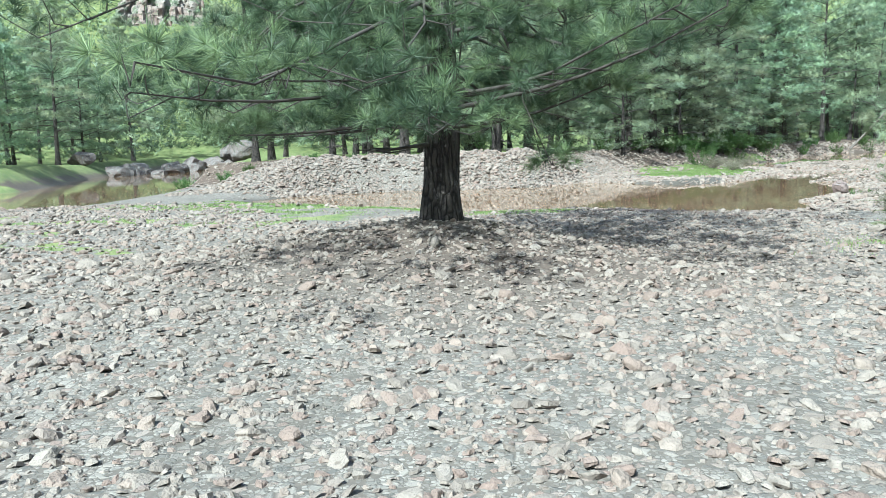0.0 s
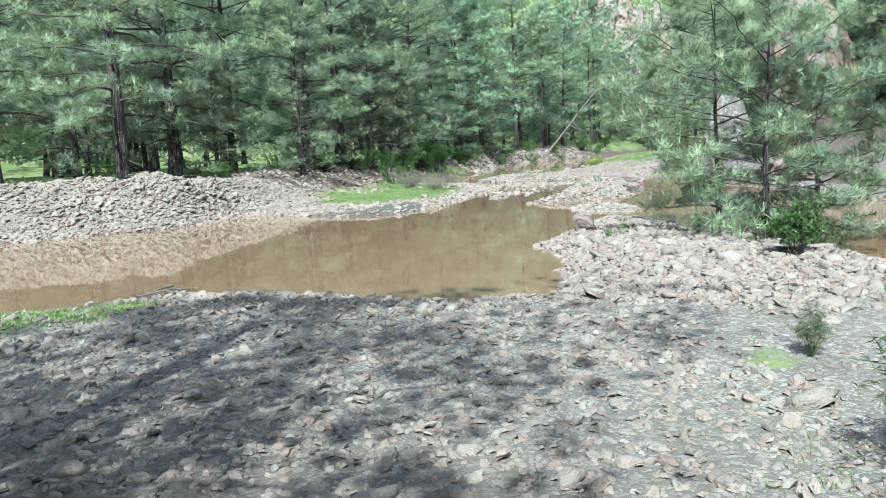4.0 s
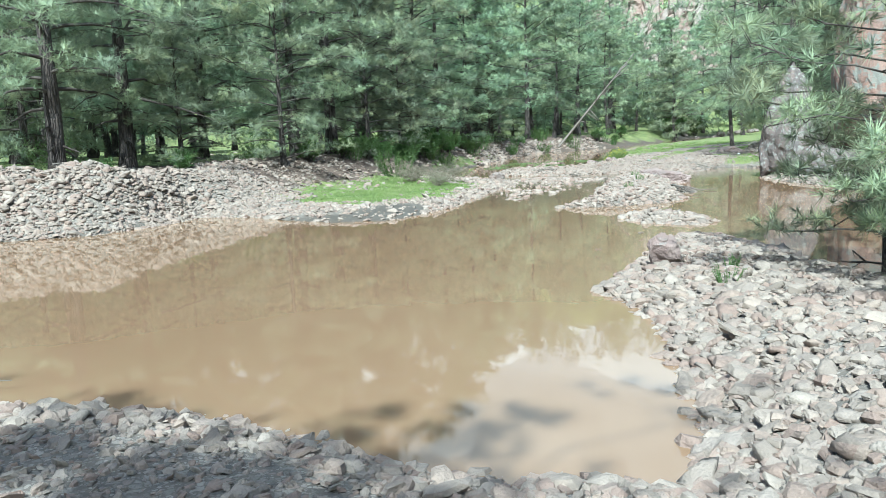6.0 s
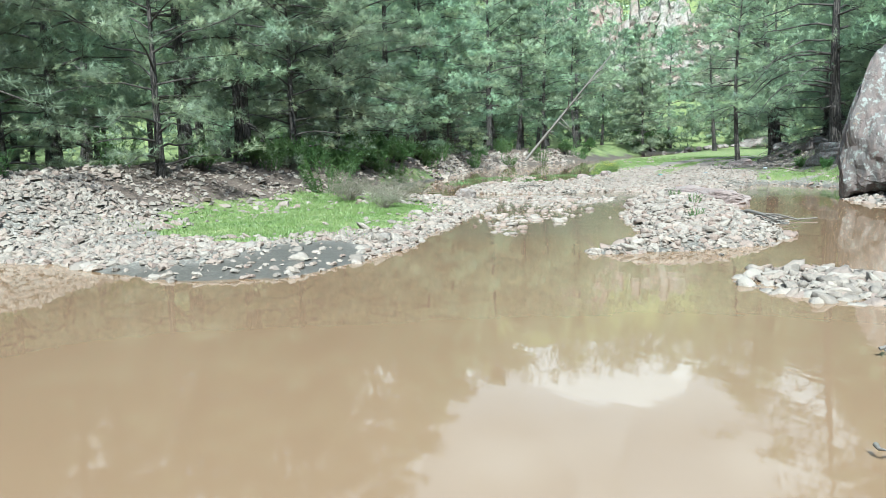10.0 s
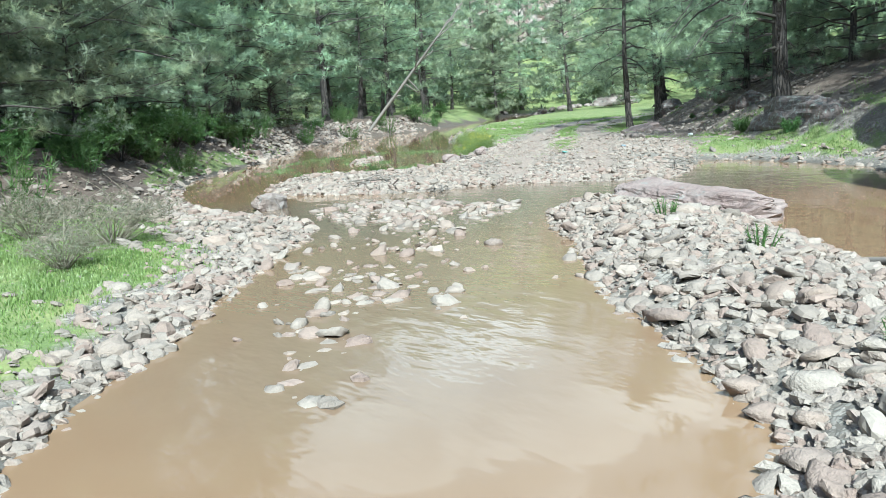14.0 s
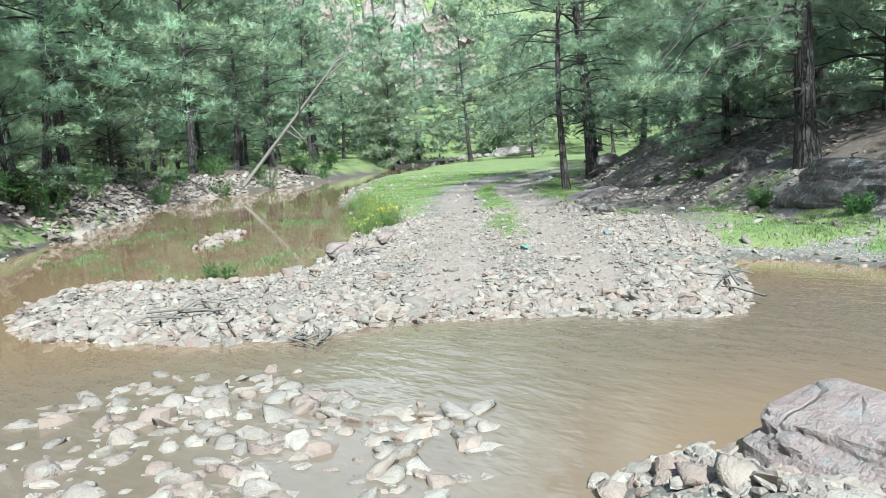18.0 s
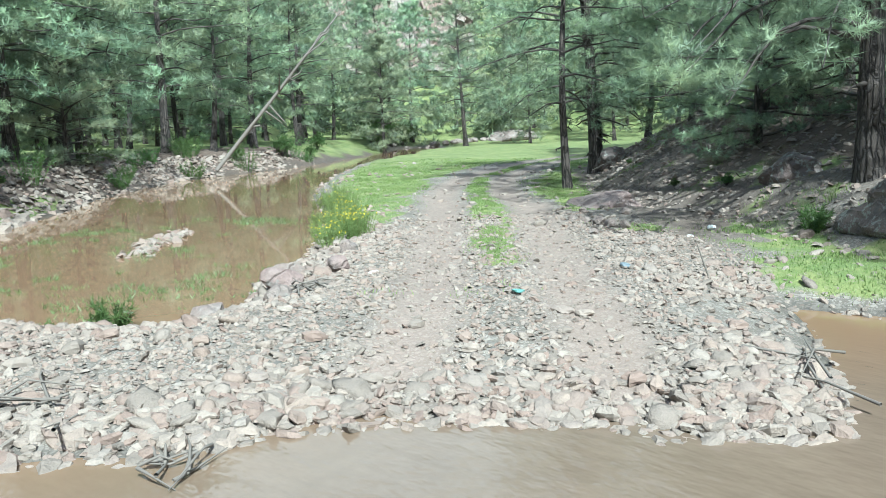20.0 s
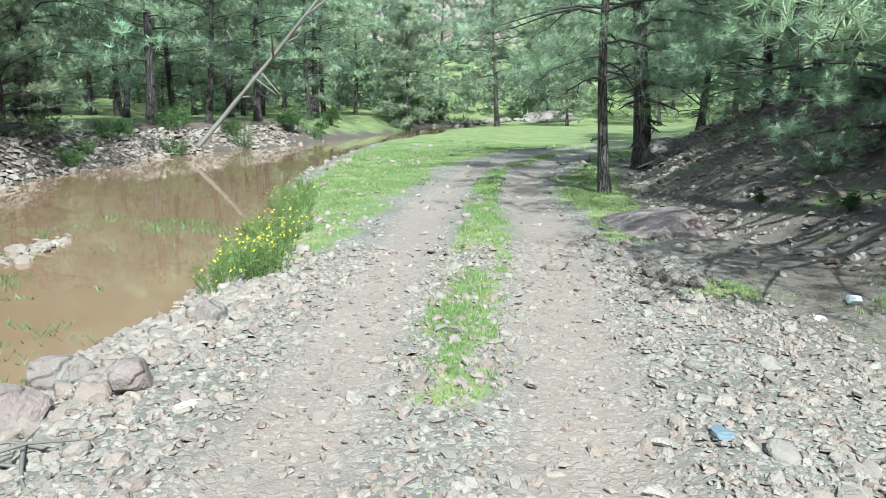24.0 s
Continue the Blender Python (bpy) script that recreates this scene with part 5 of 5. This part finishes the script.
def weed(name, seed, x, y, height, spread, stems, leaf, leaves, label, flower=0, mat=None, category="plant"):
    """A clump of stems with narrow leaves, and blossoms on some."""
    rng = np.random.default_rng(seed)
    top = new(name)
    wood, lc, ld, fl = [], [], [], []
    for _ in range(stems):
        a, r = rng.uniform(0, 6.28), spread * math.sqrt(rng.uniform(0, 1))
        root = np.array([0.45 * r * math.cos(a), 0.45 * r * math.sin(a), -0.04])
        tip = np.array([r * math.cos(a), r * math.sin(a), height * rng.uniform(0.6, 1.1)])
        pts = np.array([root, (root + tip) * 0.5 + np.array([0, 0, 0.06 * height]), tip])
        wood.append(tube(pts, [0.007, 0.005, 0.002], 4))
        for _ in range(leaves):
            f = rng.uniform(0.15, 1)
            lc.append(root + (tip - root) * f)
            ld.append(np.array([math.cos(a + rng.normal()), math.sin(a + rng.normal()), 0.6]))
        if rng.uniform() < flower:
            fl.append(tip)
    tagged(child("stem_clump", mesh_np(name + "_stems", *joined(wood), M_DRY if mat is M_DRY else mat or M_LEAF, True), top), kind="stuff")
    if leaves:
        child("foliage", mesh_np(name + "_leaves", *tufts(rng, np.array(lc), np.array(ld), 3, leaf, leaf * 0.11, 0.9), mat or M_LEAF), top)
    if fl:
        c = np.repeat(np.array(fl), 1, 0)
        child("blossoms", mesh_np(name + "_blossoms", *tufts(rng, c, np.tile([0, 0, 1.0], (len(c), 1)), 7, 0.022, 0.02, 0.5), M_FLOWER), top)
    top.matrix_world = pose(x, y, z_at(x, y))
    return tagged(top, label, category)


def shrub_meshes(name, seed, height, spread, stems, leaves, size, thin, leaf_mat, bark):
    """A shrub: forked stems from one foot and leaves in sprays along the outer twigs."""
    rng = np.random.default_rng(seed)
    wood, c, d = [], [], []
    for _ in range(stems):
        a, r = rng.uniform(0, 6.28), spread * math.sqrt(rng.uniform(0.05, 1))
        tip = np.array([r * math.cos(a), r * math.sin(a), height * (1.05 - 0.55 * (r / spread) ** 2) * rng.uniform(0.7, 1.05)])
        mid = tip * np.array([0.45, 0.45, 0.55]) + rng.normal(size=3) * 0.05 * height
        wood.append(tube([(0, 0, -0.05), mid, tip], [0.006 * height + 0.002, 0.004 * height + 0.0015, 0.001], 4))
        for _ in range(5):
            p = mid + (tip - mid) * rng.uniform(0, 1)
            out = rng.normal(size=3) * np.array([1, 1, 0.5]) + np.array([0, 0, 0.35])
            e = p + out * 0.16 * (height + spread) * rng.uniform(0.5, 1)
            wood.append(tube([p, (p + e) / 2 + np.array([0, 0, 0.01]), e], [0.004, 0.003, 0.0015], 3))
            for f in rng.uniform(0.25, 1.05, leaves):
                c.append(p + (e - p) * f + rng.normal(size=3) * 0.02)
                d.append(out / np.linalg.norm(out))
    return mesh_np(name + "_stems", *joined(wood), bark, True), mesh_np(name + "_leaves", *tufts(rng, np.array(c), np.array(d), 4, size, size * thin, 0.8), leaf_mat)


def shrub(meshes, x, y, label, scale=1.0, spin=0.0, name="bank_shrub", group="", category="shrub"):
    top = new(name)
    tagged(child("stem_clump", meshes[0], top), kind="stuff")
    child("foliage", meshes[1], top)
    top.matrix_world = pose(x, y, z_at(x, y), 0, 0, spin) @ Matrix.Diagonal((scale, scale, scale, 1))
    return tagged(top, label, category, group)


willow = shrub_meshes("willow", 1, 0.95, 0.30, 26, 9, 0.065, 0.13, M_DRY_LEAF, M_WEED)
shrub(willow, 5.8, 8.85, "slender feathery green shrub on the gravel")
shrub(willow, 6.5, 10.45, "small feathery green shrub on the gravel", 0.36, 70)
dense = [shrub_meshes("dense_shrub_%d" % k, 5 + k, 1.0, r, 26, 12, 0.085, 0.42, M_LEAF, M_TWIG) for k, r in enumerate((0.65, 0.85, 0.55))]
shrub(dense[0], 8.8, 13.0, "dense green shrub below the young pines", 0.5)
dry = [shrub_meshes("dry_shrub_%d" % k, 15 + k, 0.6, r, 60, 3, 0.045, 0.20, M_DRY_LEAF, M_DRY) for k, r in enumerate((0.85, 0.65))]
shrub(dry[0], 12.9, 34.6, "dry grey-green bush with thin twigs on the turf", 1.0, 0, "dry_bush", category="bush")
shrub(dry[1], 12.3, 36.2, "dry grey-green bush with thin twigs on the turf", 1.0, 40, "dry_bush", category="bush")
shrub(dry[1], 12.2, 33.4, "dry grey-green bush with thin twigs on the turf", 0.7, 80, "dry_bush", category="bush")
rs = random.Random(9)
for x, y, k in [(11.8, 40.2, 1), (12.8, 41.4, 0), (13.8, 42.2, 1), (14.6, 43.4, 2), (15.2, 44.2, 1), (15.9, 45.4, 0), (16.6, 46.8, 1), (17.5, 47.9, 0), (18.3, 49.0, 2), (19.1, 50.4, 1), (20.2, 51.6, 0), (21.4, 53.2, 2),
                (13.2, 43.4, 0), (15.0, 46.0, 1), (17.2, 49.2, 1), (10.6, 38.8, 0), (9.2, 37.4, 2), (36.2, 69.3, 1), (40.4, 72.0, 0), (26.6, 61.4, 1), (43.4, 73.8, 1), (46.0, 77.0, 0)]:
    shrub(dense[k], x, y, "leafy dark green shrub overhanging the stream bank", rs.uniform(0.55, 1.1), rs.uniform(0, 360), group="shrubs of the wooded bank")
rf = random.Random(6)
for k in range(54):
    f = rf.uniform(0, 1) ** 1.3
    x, y = 23.9 + 4.4 * f + rf.uniform(-0.35, 0.5), 42.7 + 6.6 * f + rf.uniform(-0.3, 0.3)
    weed("flowering_weed", 10 + k, x, y, rf.uniform(0.20, 0.46), 0.24, 16, 0.07, 10, "green weed with small yellow flowers beside the track", 0.32 if f < 0.5 else 0.1, M_GRASS)
for k, (x, y, h) in enumerate([(19.6, 40.4, 0.3), (16.4, 46.2, 0.9), (18.2, 49.2, 1.0), (20.6, 51.6, 0.9), (23.0, 55.8, 1.0), (14.0, 42.6, 0.8), (11.0, 39.0, 0.8), (36, 68, 1.2), (41, 72.2, 1.3), (12.6, 40.6, 0.9), (26.2, 35.0, 0.25), (27.2, 36.9, 0.3)]):
    weed("bank_weed", 30 + k, x, y, h, h * 0.8, 30, 0.10 + 0.06 * h, 10, "leafy green undergrowth on the bank", category="shrub")
ru = random.Random(4)
line = [p for p in FOREST if 30 < p[1] < 76]
for k in range(30):
    u = ru.uniform(0, len(line) - 1.01)
    i = int(u)
    a, b = line[i], line[i + 1]
    t = u - i
    n = Vector((-(b[1] - a[1]), b[0] - a[0])).normalized() * ru.uniform(-1.3, 1.6)
    h = ru.uniform(0.35, 1.0)
    weed("bank_weed", 300 + k, a[0] + (b[0] - a[0]) * t + n.x, a[1] + (b[1] - a[1]) * t + n.y, h, h * 0.9, 26, 0.12 + 0.08 * h, 11, "leafy green undergrowth on the wooded bank", category="shrub")
for k in range(26):
    u = ru.uniform(2, 10)
    i = int(u)
    a, b = HILL[i + 2], HILL[i + 3]
    t = u - i
    n = Vector((b[1] - a[1], -(b[0] - a[0]))).normalized() * ru.uniform(0.3, 5.0)
    h = ru.uniform(0.15, 0.45)
    shrub((dry[k % 2] if k % 3 else dense[k % 2]), a[0] + (b[0] - a[0]) * t + n.x, a[1] + (b[1] - a[1]) * t + n.y, "small grey-green bush on the stony slope" if k % 3 else "small green bush on the stony slope", h * (1.2 if k % 3 else 0.8), 50 * k, "slope_shrub")


# ---- cloud over the far hills ----
def cloud():
    rng = np.random.default_rng(12)
    pieces = []
    bm = bmesh.new()
    bmesh.ops.create_icosphere(bm, subdivisions=3, radius=1.0)
    co = np.array([v.co[:] for v in bm.verts])
    tri = np.array([[v.index for v in f.verts] for f in bm.faces])
    bm.free()
    for k in range(60):
        az, el, r = radians(2 + 6.6 * (k % 10) + rng.uniform(-2, 2)), radians(13 + 6.5 * (k // 10) + rng.uniform(-2, 2)), rng.uniform(250, 330)
        at = 2200 * np.array([math.sin(az) * math.cos(el), math.cos(az) * math.cos(el), math.sin(el)])
        lump = 1 + 0.22 * np.array([noise.fractal(Vector(c * 2.0 + k * 5.0), 1.0, 2.0, 4) for c in co])
        pieces.append((at + co * lump[:, None] * np.array([r, r, r * 0.7]), tri))
    tagged(new("backdrop_cloud", mesh_np("backdrop_cloud", *joined(pieces), M_CLOUD, True)), "white heap of cloud over the far hills", "cloud", kind="structure")


cloud()


# ---- dead wood and small things ----
def limb_thing(name, label, paths, category="dead wood"):
    top = new(name)
    top.location = paths[0][0][0]
    at = np.array(paths[0][0][0])
    for k, (p, r) in enumerate(paths):
        piece = "trunk" if category == "dead tree" and k == 0 else "branch" if category == "dead tree" else "stick"
        made = child(piece, mesh_np(piece, *tube(np.asarray(p) - at, r, 7), M_DEAD, True), stem if piece == "branch" else top)
        stem = made if piece == "trunk" else None if k == 0 else stem
    return tagged(top, label, category)


b0 = np.array([32.2, 63.5, 0.40])
up = np.array([4.3, -2.3, 5.7])
rl = np.random.default_rng(8)
bow = np.array([0.5, 0.6, 0.15])


def along_trunk(f):
    return b0 + up * f + bow * (0.35 * math.sin(f * 5.2) + 0.12 * math.sin(f * 13))


parts = [([along_trunk(f) for f in np.linspace(0, 1.12, 14)], np.linspace(0.115, 0.026, 14) * (1 + 0.10 * rl.normal(size=14)))]
for f in (0.30, 0.42, 0.46, 0.52, 0.56, 0.63, 0.68, 0.75, 0.82, 0.88, 0.95):
    p = along_trunk(f)
    q = p + (rl.normal(size=3) * 0.55 + np.array([0.7, -0.5, 0.15])) * (1.2 - 0.5 * f)
    parts.append(([p, (p + q) / 2 + rl.normal(size=3) * 0.1, q], [0.045, 0.03, 0.008]))
limb_thing("leaning_tree", "bare dead pine trunk leaning over the stream", parts, "dead tree")


def drift(name, seed, x, y, n, length, label):
    rng = np.random.default_rng(seed)
    z = z_at(x, y)
    out = []
    for _ in range(n):
        c = np.array([x, y, max(z, 0) + 0.05]) + rng.normal(size=3) * np.array([0.24, 0.24, 0.03]) * length
        a = rng.uniform(0, 6.28)
        d = np.array([math.cos(a), math.sin(a), rng.normal() * 0.07]) * length * rng.uniform(0.3, 0.7)
        k = rng.normal(size=3) * 0.08 * length
        out.append(([c - d, c - 0.4 * d + 0.6 * k, c + k, c + d], [0.012, 0.010, 0.008, 0.003]))
    return limb_thing(name, label, out, "driftwood")


drift("driftwood", 1, 2.9, 17.2, 9, 0.7, "tangle of thin driftwood sticks at the waterline")
drift("driftwood", 2, 22.4, 34.9, 9, 0.7, "bleached driftwood sticks at the end of the spit")
drift("driftwood", 3, 18.1, 38.2, 12, 0.8, "driftwood sticks caught on the gravel spit")
drift("driftwood", 4, 10.7, 15.9, 40, 1.3, "flood-piled roots and sticks under the young pines")
drift("driftwood", 5, 16.6, 27.6, 6, 0.8, "sticks caught on stones in the pool")
drift("driftwood", 8, 18.6, 36.7, 12, 0.35, "dark matted roots at the foot of the gravel spit")
drift("driftwood", 6, 21.2, 39.4, 12, 0.5, "roots and sticks among the stones of the spit")
drift("driftwood", 7, 2.6, 30.4, 10, 0.5, "dark roots sticking out of the gravel heap")
for k, (x, y, s) in enumerate([(22.23, 39.58, 0.07), (26.6, 38.3, 0.055)]):
    boulder("pale_stone", 200 + k, x, y, (s * 1.5, s, s * 0.35), M_LITTER, "flat pale stone lying on the ground", 40 * k, (0, 0), 0.02, 6, 2)
boulder("white_scrap", 210, 27.16, 38.3, (0.085, 0.06, 0.04), M_LITTER, "crumpled white scrap lying in the grass", 25, (0, 8), 0.0, 7, 3, 0.1, boxy=0.6)
boulder("blue_scrap", 211, 23.98, 37.5, (0.075, 0.055, 0.025), M_BLUE, "small faded blue scrap among the stones", 60, (6, 0), 0.0, 6, 3, 0.1, boxy=0.6)
for k, (x, y, r, m) in enumerate([(20.35, 39.85, 0.16, M_ROCK_PALE), (20.55, 40.5, 0.13, M_ROCK_PALE), (21.45, 40.35, 0.20, M_ROCK_SLAB), (21.9, 40.95, 0.17, M_ROCK_PALE), (22.1, 40.1, 0.14, M_ROCK_SLAB), (20.9, 39.4, 0.13, M_ROCK_PALE), (23.1, 41.3, 0.12, M_ROCK_PALE)]):
    boulder("spit_stone", 270 + k, x, y, (r * 1.2, r * 0.9, r * 0.75), m, "pale angular stone on the rim of the gravel spit" if m is M_ROCK_PALE else "reddish angular stone on the rim of the gravel spit", 63 * k, (5, -8), 0.02, 11, 3, 0.08, group="stones on the rim of the spit", boxy=0.65)
limb_thing("upright_stick", "thin bleached stick standing out of the stones", [([(24.4, 36.7, 0.1), (24.36, 36.78, 0.35), (24.28, 36.84, 0.62)], [0.012, 0.010, 0.005])], "driftwood")
boulder("teal_scrap", 212, 22.2, 37.4, (0.085, 0.05, 0.02), M_TEAL, "torn teal plastic scrap among the stones", 20, (0, 10), 0.0, 6, 3, 0.1, boxy=0.6)
for k, (x, y, s) in enumerate([(26.85, 40.25, 0.12), (26.8, 39.95, 0.17), (26.65, 39.65, 0.15), (26.7, 39.42, 0.12), (27.95, 40.3, 0.15), (25.85, 39.35, 0.11), (28.4, 40.0, 0.09), (26.95, 40.6, 0.10), (27.6, 40.9, 0.12), (28.3, 41.0, 0.10)]):
    boulder("field_stone", 220 + k, x, y, (s * 0.85, s * 0.65, s * 0.5), M_ROCK_PALE, "rounded buff stone on the verge of the track", 50 * k, (0, 0), 0.02, 8, 3, 0.1, group="stones on the verge")
rk = np.random.default_rng(33)
for k in range(22):
    i = int(rk.integers(5, 10))
    f, off = rk.uniform(0, 1), rk.uniform(0.6, 4.6)
    a, b = np.array(HILL[i]), np.array(HILL[i + 1])
    t = b - a
    x, y = a + t * f + np.array([t[1], -t[0]]) / np.hypot(*t) * off
    drift("fallen_branch", 60 + k, float(x), float(y), int(rk.integers(2, 5)), rk.uniform(0.5, 1.1), "dry fallen branch lying on the stony slope")
limb_thing("bleached_branch", "bleached branch lying across stones in the pool", [([(16.75, 28.6, 0.07), (16.6, 28.1, 0.16), (16.45, 27.7, 0.15), (16.35, 27.2, 0.06)], [0.035, 0.03, 0.025, 0.012]), ([(16.5, 27.8, 0.14), (16.7, 27.6, 0.12), (16.85, 27.3, 0.05)], [0.02, 0.014, 0.006])], "driftwood")
for k, (x, y) in enumerate([(11.15, 21.35), (9.8, 20.25), (14.8, 26.1), (13.2, 25.0)]):
    drift("floating_twigs", 30 + k, x, y, 2, 0.09, "small dark twigs floating on the muddy pool")
for k, (x, y) in enumerate([(16.0, 28.7), (14.6, 27.0), (17.0, 30.4), (9.2, 17.0), (9.9, 17.8)]):
    weed("bar_weed", 500 + k, x, y, 0.16, 0.16, 14, 0.05, 7, "small green weed growing between the stones")
boulder("earth_mound", 240, 79.0, 90.0, (5.5, 3.0, 1.3), M_ROCK_PALE, "low pale earth mound at the far end of the meadow", 30, (0, 0), 1.35, 4, 4, 0.12)
rw = random.Random(14)
for k in range(16):
    f = k / 15
    s = rw.uniform(0.25, 0.5)
    boulder("bank_stone", 250 + k, 65.0 + 10 * f + rw.uniform(-0.5, 0.5), 93.4 - 3.4 * f + rw.uniform(-0.4, 0.4), (s * 1.3, s, s * 0.7), M_ROCK_PALE, "pale stone in a row along the far bank", rw.uniform(0, 360), (0, 0), 0.05, 7, 2, 0.1, group="stones along the far bank")
for x, y, s in ((62.6, 92.4, 2.5), (67.6, 94.6, 2.2), (58.6, 87.6, 2.0)):
    shrub(dense[1], x, y, "rounded leafy shrub at the edge of the meadow", s, 40 * s, group="shrubs of the wooded bank")
